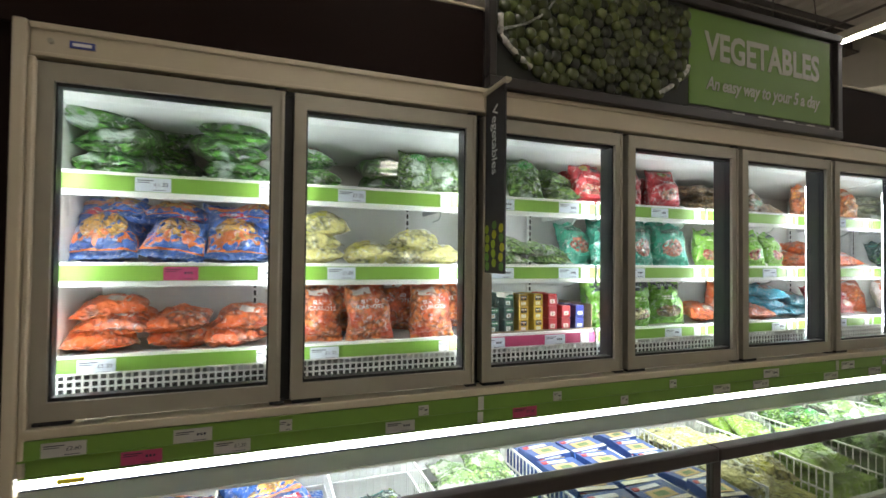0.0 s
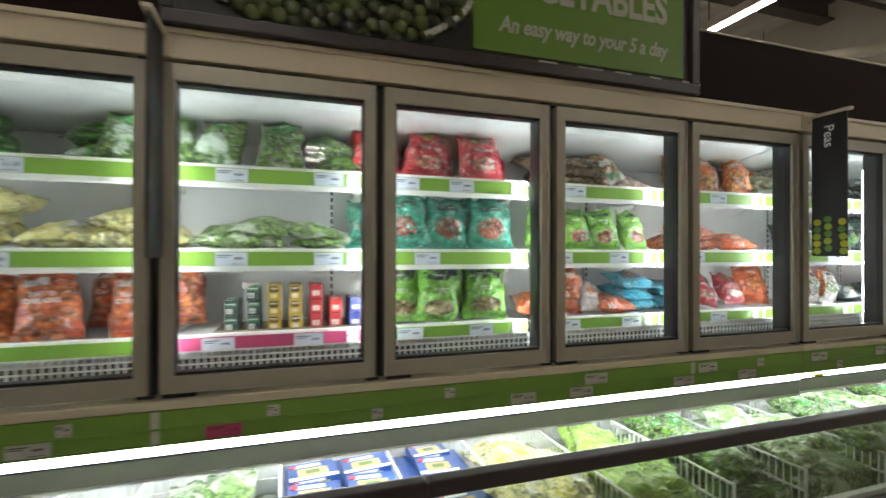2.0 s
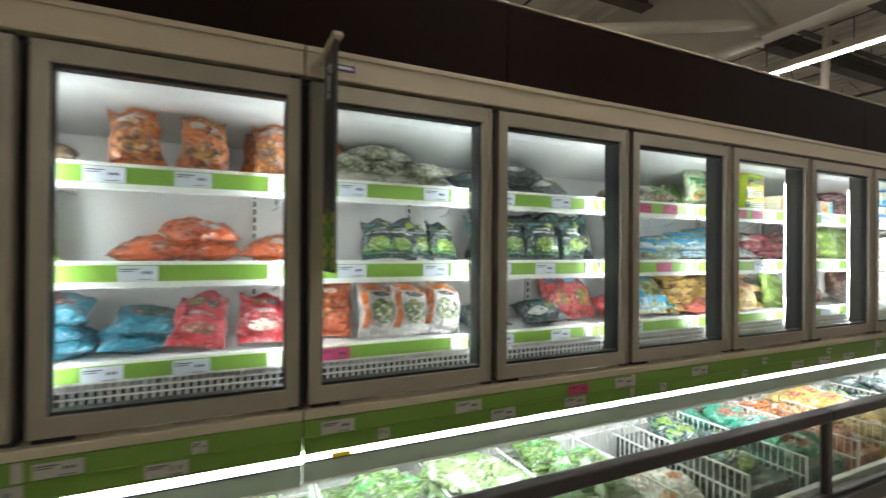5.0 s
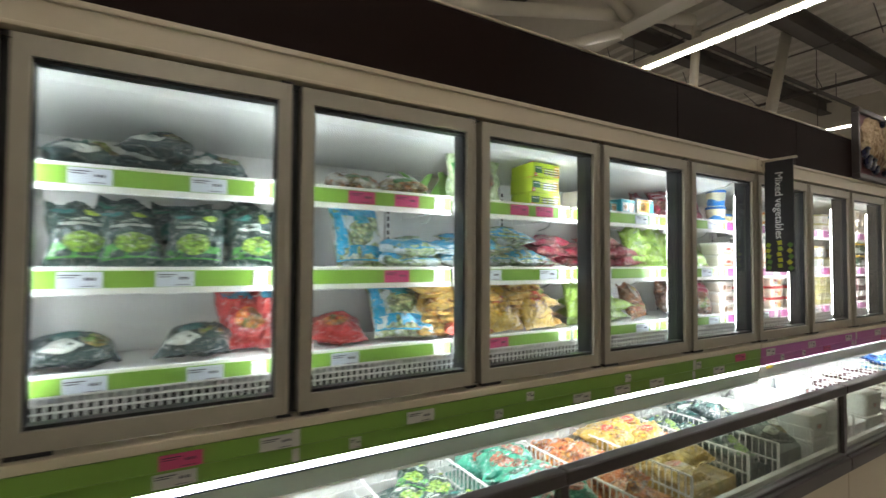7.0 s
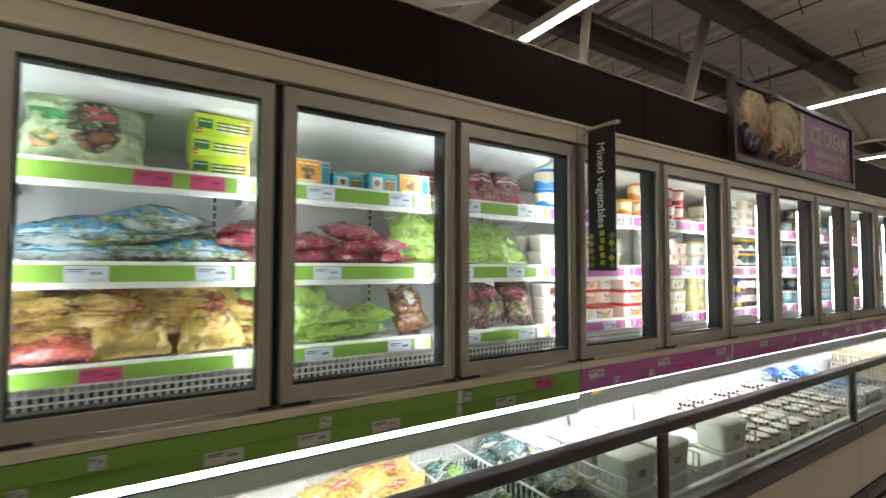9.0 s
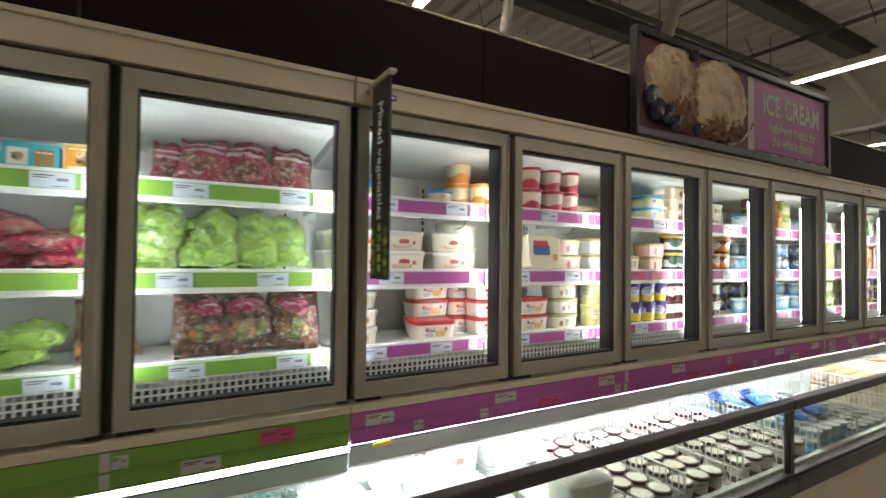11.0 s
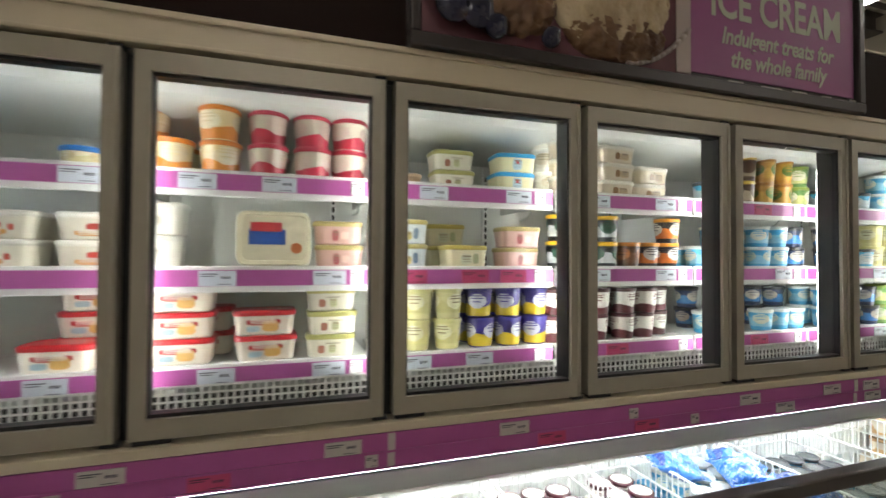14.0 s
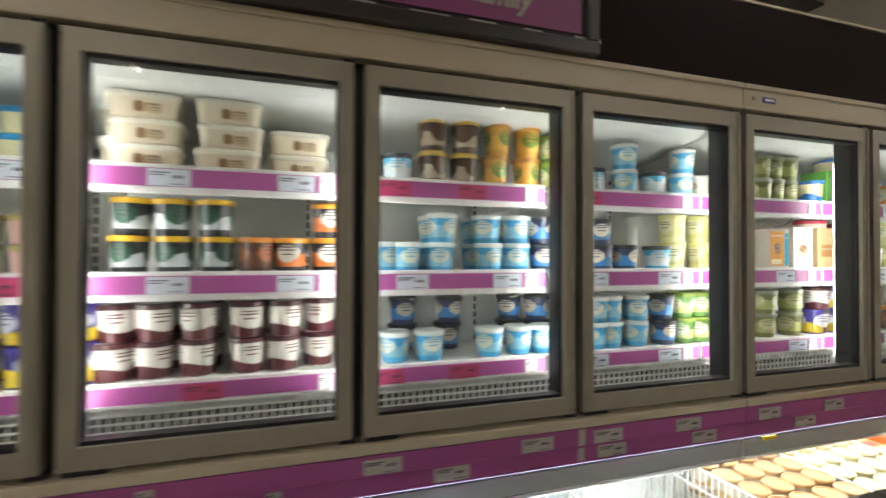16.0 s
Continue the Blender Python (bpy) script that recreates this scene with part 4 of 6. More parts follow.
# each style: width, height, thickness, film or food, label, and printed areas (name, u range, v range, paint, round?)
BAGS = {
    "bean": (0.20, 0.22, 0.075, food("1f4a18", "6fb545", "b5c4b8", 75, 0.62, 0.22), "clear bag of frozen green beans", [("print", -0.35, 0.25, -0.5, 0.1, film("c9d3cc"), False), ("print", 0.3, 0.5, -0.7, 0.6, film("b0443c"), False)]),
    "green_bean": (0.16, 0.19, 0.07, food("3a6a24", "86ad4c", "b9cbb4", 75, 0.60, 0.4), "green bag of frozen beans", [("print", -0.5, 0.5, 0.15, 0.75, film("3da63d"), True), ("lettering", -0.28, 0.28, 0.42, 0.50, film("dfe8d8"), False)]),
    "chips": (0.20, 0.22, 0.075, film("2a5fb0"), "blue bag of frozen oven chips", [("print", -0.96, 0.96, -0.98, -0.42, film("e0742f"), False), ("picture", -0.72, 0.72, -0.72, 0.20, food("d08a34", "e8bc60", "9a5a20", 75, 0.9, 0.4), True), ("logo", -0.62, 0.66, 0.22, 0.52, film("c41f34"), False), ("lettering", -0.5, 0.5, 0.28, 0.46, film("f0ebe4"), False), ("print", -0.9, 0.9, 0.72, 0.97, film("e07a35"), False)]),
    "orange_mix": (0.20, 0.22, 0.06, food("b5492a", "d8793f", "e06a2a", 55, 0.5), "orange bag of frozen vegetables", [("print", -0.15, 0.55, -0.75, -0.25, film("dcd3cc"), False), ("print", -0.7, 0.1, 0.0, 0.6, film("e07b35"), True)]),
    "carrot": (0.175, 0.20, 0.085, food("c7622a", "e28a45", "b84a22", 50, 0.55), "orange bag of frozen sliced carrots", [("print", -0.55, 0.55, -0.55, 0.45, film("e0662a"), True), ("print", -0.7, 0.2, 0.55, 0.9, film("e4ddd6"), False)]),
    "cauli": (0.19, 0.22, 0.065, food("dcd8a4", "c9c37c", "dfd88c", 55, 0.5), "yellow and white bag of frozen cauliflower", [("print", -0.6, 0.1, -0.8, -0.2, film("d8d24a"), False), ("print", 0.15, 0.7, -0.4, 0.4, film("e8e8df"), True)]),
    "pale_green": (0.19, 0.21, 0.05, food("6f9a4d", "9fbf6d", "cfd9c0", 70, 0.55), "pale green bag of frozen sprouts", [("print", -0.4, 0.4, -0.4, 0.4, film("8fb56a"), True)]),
    "red_pepper": (0.19, 0.20, 0.07, film("c4262e"), "red bag of sliced frozen peppers", [("picture", -0.65, 0.65, -0.85, -0.35, food("d9b39a", "a8452e", "e8d9c8", 50, 0.6), True), ("picture", -0.55, 0.0, 0.35, 0.85, food("d9a92e", "4f7a2a", "c43a2e", 40, 0.7), True), ("print", 0.05, 0.62, 0.30, 0.62, film("2f282b"), False), ("lettering", -0.45, 0.5, -0.1, 0.05, film("ecd9d6"), False)]),
    "teal": (0.19, 0.20, 0.07, film("2f9d80"), "teal bag of frozen mixed vegetables", [("picture", -0.6, 0.6, -0.8, 0.1, food("8a4a35", "b5694f", "6b2f24", 60, 0.7), True), ("print", -0.6, 0.6, 0.45, 0.8, film("20543f"), False), ("lettering", -0.4, 0.35, 0.55, 0.62, film("d9e5df"), False)]),
    "lime_dark": (0.18, 0.21, 0.075, film("7fc13a"), "lime and black bag of frozen vegetables", [("print", -0.8, 0.8, 0.35, 0.9, film("24352f"), False), ("picture", -0.7, 0.7, -0.95, -0.4, food("a98a55", "6d5a34", "c9b98a", 50, 0.6), True), ("lettering", -0.35, 0.35, -0.15, 0.05, film("dcecc6"), False), ("lettering", -0.4, 0.3, 0.5, 0.6, film("c9d2cf"), False)]),
    "lime_red": (0.16, 0.20, 0.07, film("86c63c"), "lime bag of frozen vegetables", [("picture", -0.55, 0.6, -0.9, -0.25, food("b5383f", "d9a08a", "8a2430", 55, 0.65), True), ("print", -0.6, 0.6, 0.6, 0.92, film("2c4130"), False), ("lettering", -0.35, 0.4, 0.2, 0.3, film("e0efcf"), False)]),
    "mushroom": (0.20, 0.22, 0.05, food("7a5f42", "a58a62", "8f7c5f", 55, 0.62), "clear bag of frozen sliced mushrooms", [("print", -0.3, 0.3, -0.8, -0.4, film("cfc6b2"), False)]),
    "clear_mix": (0.18, 0.20, 0.06, food("8f8a5a", "b5703f", "c9c9bd", 50, 0.55), "clear bag of frozen mixed vegetables", [("print", -0.4, 0.4, -0.2, 0.3, film("dcdcd4"), True), ("print", -0.5, 0.5, -0.9, -0.6, film("3f7a3a"), False)]),
    "orange_bag": (0.18, 0.20, 0.075, film("d9652c"), "orange bag of frozen squash", [("picture", -0.6, 0.5, -0.7, 0.1, food("e08a3a", "c2552a", "b5451f", 50, 0.7), True), ("print", -0.5, 0.3, 0.4, 0.7, film("e8d2c0"), False)]),
    "white_bag": (0.15, 0.19, 0.06, film("dcd8d2"), "white bag of frozen vegetables", [("print", -0.5, 0.5, -0.2, 0.4, film("e0843c"), True)]),
    "teal_blue": (0.19, 0.21, 0.055, film("2f8fa5"), "teal blue bag of frozen stir fry", [("picture", -0.6, 0.6, -0.6, 0.3, food("6a4f35", "b5552f", "2f6f5a", 55, 0.6), True), ("print", -0.7, 0.7, 0.5, 0.85, film("cfdcdc"), False)]),
    "orange_clear": (0.16, 0.19, 0.075, food("c4571f", "e09a4a", "d9793f", 50, 0.55), "orange bag of frozen butternut squash", [("print", -0.6, 0.6, 0.5, 0.9, film("cfc6bc"), False), ("picture", -0.5, 0.6, -0.8, -0.1, food("d99a4a", "7a4a2a", "e0a860", 50, 0.6), True)]),
    "clear_pale": (0.20, 0.23, 0.055, food("b9bda0", "8a8f6a", "c9ccb8", 50, 0.55), "clear bag of pale frozen vegetables", [("print", -0.2, 0.5, -0.6, -0.1, film("d9dccd"), False)]),
    "dark_lime": (0.18, 0.20, 0.07, film("20423c"), "dark green bag of frozen peas", [("print", -0.9, 0.9, -0.98, -0.55, film("4fa045"), False), ("print", -0.85, -0.1, 0.5, 0.9, film("2f8a86"), True), ("print", -0.7, 0.7, 0.02, 0.12, film("d2ddd2"), False), ("picture", -0.6, 0.6, -0.9, -0.2, food("7fae35", "a5c94f", "3f6a25", 80, 0.7), True), ("lettering", -0.5, 0.4, 0.15, 0.3, film("cfe0cf"), False), ("print", 0.2, 0.7, 0.4, 0.8, film("b8d63f"), True)]),
    "dark_teal": (0.20, 0.21, 0.065, film("1c3a3a"), "dark teal bag of frozen vegetables", [("print", -0.9, 0.9, 0.55, 0.95, film("2f7f6a"), False), ("print", -0.8, 0.2, -0.95, -0.6, film("cfd6cc"), True), ("print", -0.6, 0.1, -0.5, 0.2, film("2f6f6a"), True), ("picture", 0.1, 0.8, -0.8, -0.2, food("6f9a3a", "b08a4a", "24453f", 60, 0.6), True), ("lettering", -0.4, 0.3, 0.35, 0.45, film("b9cac6"), False)]),
    "pea_white": (0.165, 0.20, 0.07, film("d9d6cf"), "white and orange bag of frozen peas", [("picture", -0.62, 0.62, -0.75, 0.2, food("5f7a3a", "8fa052", "9a8f6a", 70, 0.72), True), ("print", -0.95, 0.95, 0.55, 0.97, film("dd7a2c"), False), ("print", -0.5, 0.5, 0.3, 0.5, film("3a352f"), True), ("print", -0.95, -0.7, -0.9, 0.5, film("d9732c"), False)]),
    "red_blue": (0.19, 0.21, 0.065, film("b53330"), "red and blue bag of frozen vegetables", [("print", -0.8, 0.8, 0.5, 0.9, film("3f93b5"), False), ("picture", -0.6, 0.5, -0.7, 0.1, food("d97a35", "4f7a35", "c9a06a", 45, 0.7), True)]),
    "blue_white": (0.23, 0.24, 0.055, food("7f9a5f", "c4cc9a", "cfdada", 60, 0.52), "white and turquoise bag of frozen fish or greens", [("print", -0.97, 0.97, -0.98, -0.52, film("12a3d2"), False), ("print", -0.97, 0.97, 0.55, 0.98, film("12a3d2"), False), ("print", -0.97, -0.62, -0.6, 0.6, film("12a3d2"), False), ("picture", -0.5, 0.5, -0.5, 0.4, food("8fae7a", "c9c98a", "5f8a6a", 60, 0.7), True), ("print", -0.25, 0.4, 0.25, 0.6, film("25a5bd"), True)]),
    "gold": (0.18, 0.22, 0.05, food("b98a3f", "9a5f2a", "d6b060", 45, 0.48), "gold bag of frozen rice mix", [("print", -0.6, 0.6, -0.5, 0.3, film("c4402c"), True), ("picture", -0.45, 0.45, -0.4, 0.2, food("d9b53f", "c43a2c", "b5802f", 60, 0.75), True), ("print", -0.9, 0.9, -0.97, -0.75, film("d9bd6f"), False), ("print", -0.9, 0.9, 0.6, 0.95, film("a87a35"), False)]),
    "gold_face": (0.17, 0.19, 0.06, film("cfae4f"), "gold bag of frozen rice with red label", [("picture", -0.65, 0.65, -0.75, 0.75, food("d9b53f", "a9702a", "7a4a20", 60, 0.75), True), ("print", -0.45, 0.45, -0.2, 0.35, film("cc3a30"), True), ("lettering", -0.35, 0.35, 0.02, 0.12, film("ecdcc0"), False)]),
    "red_mix": (0.20, 0.20, 0.055, film("c95a45"), "red bag of frozen mix", [("print", -0.6, 0.4, -0.6, 0.2, film("d98a6a"), True)]),
    "soup_green": (0.30, 0.20, 0.075, film("b9cf9f"), "large pale green bag of frozen soup mix", [("print", -0.95, 0.2, -0.25, 0.25, film("2f9a4a"), False), ("picture", -0.35, 0.55, -0.85, 0.85, food("2f5230", "9a5f3a", "3f6a3f", 40, 0.7), True), ("print", -0.15, 0.45, 0.15, 0.6, film("c95550"), True), ("picture", -0.85, -0.4, -0.9, -0.4, food("d9853f", "6f9a3f", "c9b98a", 40, 0.7), True)]),
    "crimson": (0.19, 0.21, 0.055, food("8a2f3f", "c98a7a", "a02a42", 40, 0.5), "crimson bag of frozen berries or beetroot", [("picture", -0.6, 0.5, -0.8, -0.1, food("7a3f35", "b58a6a", "5a2030", 55, 0.65), True), ("print", -0.8, 0.8, 0.1, 0.3, film("ddc6c9"), False), ("print", -0.8, 0.8, 0.5, 0.65, film("ddc6c9"), False)]),
    "lime": (0.19, 0.21, 0.06, film("9cc04c"), "plain lime green bag of frozen peas", [("print", -0.4, 0.4, -0.3, 0.3, film("8bb040"), True), ("lettering", -0.35, 0.35, -0.08, 0.12, film("4f7a24"), False)]),
    "brown_veg": (0.18, 0.21, 0.07, food("7a4f35", "a5703f", "6a4a30", 45, 0.6), "brown bag of frozen casserole mix", [("print", -0.3, 0.35, -0.1, 0.8, film("dcdccf"), True), ("print", -0.1, 0.4, 0.3, 0.7, film("d9c93f"), True), ("picture", -0.6, 0.6, -0.9, -0.4, food("b54035", "6f8a3a", "c98a4a", 50, 0.7), True)]),
    "blue_gloss": (0.17, 0.19, 0.06, film("2a72cc"), "glossy blue bag of ice lollies", [("print", -0.6, 0.6, -0.3, 0.4, film("7fc4e6"), True), ("lettering", -0.4, 0.4, -0.05, 0.15, film("e6eef2"), False), ("print", -0.9, 0.9, 0.6, 0.95, film("1f3f95"), False)]),
    "brown_pink": (0.18, 0.20, 0.07, food("5a3a2a", "8a5a3a", "4a3025", 45, 0.6), "brown bag with pink oval print", [("print", -0.6, 0.6, -0.1, 0.5, film("b52f5a"), True), ("lettering", -0.35, 0.35, 0.15, 0.27, film("e8d2da"), False), ("picture", -0.6, 0.6, -0.9, -0.3, food("b56a3a", "6f9a4a", "d9c29a", 45, 0.7), True)]),
}


STIFF = {"soup_green", "chips", "gold_face", "lime_dark", "blue_white"}     # well-filled bags that hold their shape


def bag_point(u, v, w, h, d, seed, side):
    e = 1 - 0.09 * (1 - v * v)
    x = w / 2 * u * e
    z = h * ((v + 1) / 2) - 0.03 * h * v * (1 - u * u)
    q = max(0.0, (1 - u * u) * (1 - v * v))
    t = d / 2 * q ** 0.47 * (1 - 0.22 * v)
    n = noise.noise(Vector((u * 2.1 + seed * 7.3, v * 2.1, side * 3.1)))
    c = noise.noise(Vector((u * 5.5 + seed * 3.7, v * 5.0, side * 5.7)))
    r = 1 - abs(noise.noise(Vector((u * 3.4 + v * 1.7, v * 3.9 + seed * 2.9, side * 2.3)))) * 2
    r2 = 1 - abs(noise.noise(Vector((u * 4.6 - v * 3.1 + seed, v * 5.2 + u * 2.0, side * 4.1 + seed)))) * 2.4
    t *= 1 + 0.38 * n + 0.22 * c + 0.22 * max(0, r) + 0.20 * max(0, r2) + 0.10 * noise.noise(Vector((u * 13 + seed, v * 12, side)))
    bend = 0.010 * noise.noise(Vector((u * 1.3 + seed, v * 1.3 + 9, 4)))
    z += 0.012 * h * 5 * noise.noise(Vector((u * 2 + seed * 5, v * 2, 8))) * 0.2
    sag = noise.noise(Vector((u * 1.1 + seed * 4.1, 3.3, seed)))
    slack = 0.12 if seed < 0 else 1.0
    z -= slack * h * (0.10 + 0.16 * sag) * max(0, v) ** 2
    x *= 1 - slack * max(0, v) ** 1.5 * (0.10 + 0.30 * abs(noise.noise(Vector((seed * 3.3, 1.7, 6.1)))))
    x += 0.16 * w * max(0, v) * noise.noise(Vector((seed * 2.7, 0.4, 1.9))) + 0.07 * w * noise.noise(Vector((v * 1.2, seed * 6.1, 2.2)))
    return Vector((x + 0.006 * n, side * t + bend + 0.02 * max(0, v) ** 2 * sag, z))


def bag_mesh(w, h, d, seed):
    bm = bmesh.new()
    n, m = 26, 24
    rows = {}
    for side in (-1, 1):
        for j in range(m + 1):
            for i in range(n + 1):
                u, v = -1 + 2 * i / n, -1 + 2 * j / m
                edge = i in (0, n) or j in (0, m)
                key = (i, j, 0 if edge else side)
                if key not in rows:
                    rows[key] = bm.verts.new(bag_point(u, v, w, h, d, seed, side))
        for j in range(m):
            for i in range(n):
                q = [rows.get((a, b, side)) or rows[(a, b, 0)] for a, b in ((i, j), (i + 1, j), (i + 1, j + 1), (i, j + 1))]
                bm.faces.new(q if side < 0 else q[::-1])
    # crimped seals at both ends
    for j, s in ((0, -1), (m, 1)):
        prev = None
        for i in range(n + 1):
            p = rows[(i, j, 0)].co
            a = bm.verts.new(p + Vector((0, 0.004 * math.sin(i * 1.9 + seed), s * 0.02)))
            if prev:
                bm.faces.new((prev[0], rows[(i, j, 0)], a, prev[1]) if s > 0 else (prev[1], a, rows[(i, j, 0)], prev[0]))
            prev = (rows[(i, j, 0)], a)
    return bm


def bag_patch(w, h, d, seed, u0, u1, v0, v1, rnd, lift, bm=None):
    bm = bm or bmesh.new()
    if rnd:
        rings, seg = 4, 18
        uc, vc, ru, rv = (u0 + u1) / 2, (v0 + v1) / 2, (u1 - u0) / 2, (v1 - v0) / 2
        grid = [[bm.verts.new(bag_point(uc + ru * k / rings * math.cos(2 * math.pi * s / seg), vc + rv * k / rings * math.sin(2 * math.pi * s / seg), w, h, d, seed, -1) - Vector((0, lift, 0))) for s in range(seg)] for k in range(1, rings + 1)]
        c = bm.verts.new(bag_point(uc, vc, w, h, d, seed, -1) - Vector((0, lift, 0)))
        for s in range(seg):
            bm.faces.new((c, grid[0][s], grid[0][(s + 1) % seg]))
            for k in range(rings - 1):
                bm.faces.new((grid[k][s], grid[k + 1][s], grid[k + 1][(s + 1) % seg], grid[k][(s + 1) % seg]))
    else:
        n, m = max(2, int(10 * (u1 - u0) / 2)), max(2, int(10 * (v1 - v0) / 2))
        g = [[bm.verts.new(bag_point(u0 + (u1 - u0) * i / n, v0 + (v1 - v0) * j / m, w, h, d, seed, -1) - Vector((0, lift, 0))) for i in range(n + 1)] for j in range(m + 1)]
        for j in range(m):
            for i in range(n):
                bm.faces.new((g[j][i], g[j][i + 1], g[j + 1][i + 1], g[j + 1][i]))
    return bm


made = {}


def place(key, m, build):
    if key in made:
        return copy_thing(made[key], m)
    t = build()
    t.matrix_basis = m
    made[key] = t
    return t


def bag(style, m, scale=1.0):
    w, h, d, film, label, prints = BAGS[style]
    seed = rngp.randrange(6)
    if style in STIFF:
        seed = -1 - seed

    def build():
        t = tagged(new("food_bag"), label, "food bag", "bags of " + style.replace("_", " "))
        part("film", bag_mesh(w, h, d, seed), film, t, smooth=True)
        for i, (nm, u0, u1, v0, v1, mt, rnd) in enumerate(prints):
            if nm == "lettering":
                rl = random.Random(seed + 7 * i)
                bm = bmesh.new()
                for row in range(2):
                    va = v1 - row * (v1 - v0) * 0.62
                    vb = va - (v1 - v0) * (0.48 if row == 0 else 0.26)
                    u = u0 + (0 if row == 0 else 0.12 * (u1 - u0))
                    while u < u1 - 0.05:
                        ub = min(u1, u + rl.uniform(0.06, 0.13))
                        bag_patch(w, h, d, seed, u, ub, vb, va, False, 0.0016 + 0.0011 * i, bm)
                        u = ub + rl.uniform(0.02, 0.045)
                part(nm, bm, mt, t, smooth=True)
                continue
            part(nm, bag_patch(w, h, d, seed, u0, u1, v0, v1, rnd, 0.0016 + 0.0011 * i), mt, t, smooth=True)
        if style == "carrot":
            for k, wd in enumerate(("SLICED", "CARROTS")):
                words("lettering", wd, 0.021, WHITEINK, t, pose(0, -0.052 - 0.004 * k, 0.118 - 0.020 * k, 90, 0, 0), extrude=0.001)
        return t
    return place((style, seed, scale), m @ Matrix.Scale(1, 4), build)


def stand(s, style, xs, y, lean, z, sc):
    w, h, d = BAGS[style][:3]
    for x in xs:
        a = lean + rngp.uniform(-5, 4)
        base = SHELVES[s] + 0.001 + z + d / 2 * abs(math.sin(math.radians(a))) * 0.75 + 0.012
        q = bag(style, pose(x + rngp.uniform(-0.006, 0.006), y + rngp.uniform(-0.012, 0.012), base, a, rngp.uniform(-9, 9), rngp.uniform(-16, 16)))
        q.scale = (sc, sc, sc)


def lie(s, style, pairs, y, sc):
    w, h, d = BAGS[style][:3]
    for x, n in pairs:
        for k in range(n):
            a = -80 + rngp.uniform(-5, 6)
            q = bag(style, pose(x + rngp.uniform(-0.015, 0.015), y - h * sc / 2 + 0.03 + rngp.uniform(-0.012, 0.012), SHELVES[s] + 0.001 + d * sc * (0.48 + 0.78 * k), a, rngp.uniform(-5, 5), rngp.uniform(-22, 22)))
            q.scale = (sc, sc, sc)


def rounded(w, d, r, n=4):
    pts = []
    for cx, cy, a0 in ((w / 2 - r, d / 2 - r, 0), (-w / 2 + r, d / 2 - r, 90), (-w / 2 + r, -d / 2 + r, 180), (w / 2 - r, -d / 2 + r, 270)):
        for i in range(n + 1):
            a = math.radians(a0 + 90 * i / n)
            pts.append((cx + r * math.cos(a), cy + r * math.sin(a)))
    return pts


def loft(rings, caps=True):
    """Closed rings of equal length (list of points) skinned one to the next."""
    bm = bmesh.new()
    vs = [[bm.verts.new(p) for p in ring] for ring in rings]
    n = len(vs[0])
    for a, b in zip(vs, vs[1:]):
        for i in range(n):
            k = (i + 1) % n
            bm.faces.new((a[i], a[k], b[k], b[i]))
    if caps:
        bm.faces.new(vs[0][::-1])
        bm.faces.new(vs[-1])
    return bm


def ring_of(w, d, r, z, n=4):
    return [(x, y, z) for x, y in rounded(w, d, r, n)]


def lathe(profile, n=24):
    return loft([[(r * math.cos(2 * math.pi * i / n), r * math.sin(2 * math.pi * i / n), z) for i in range(n)] for r, z in profile])


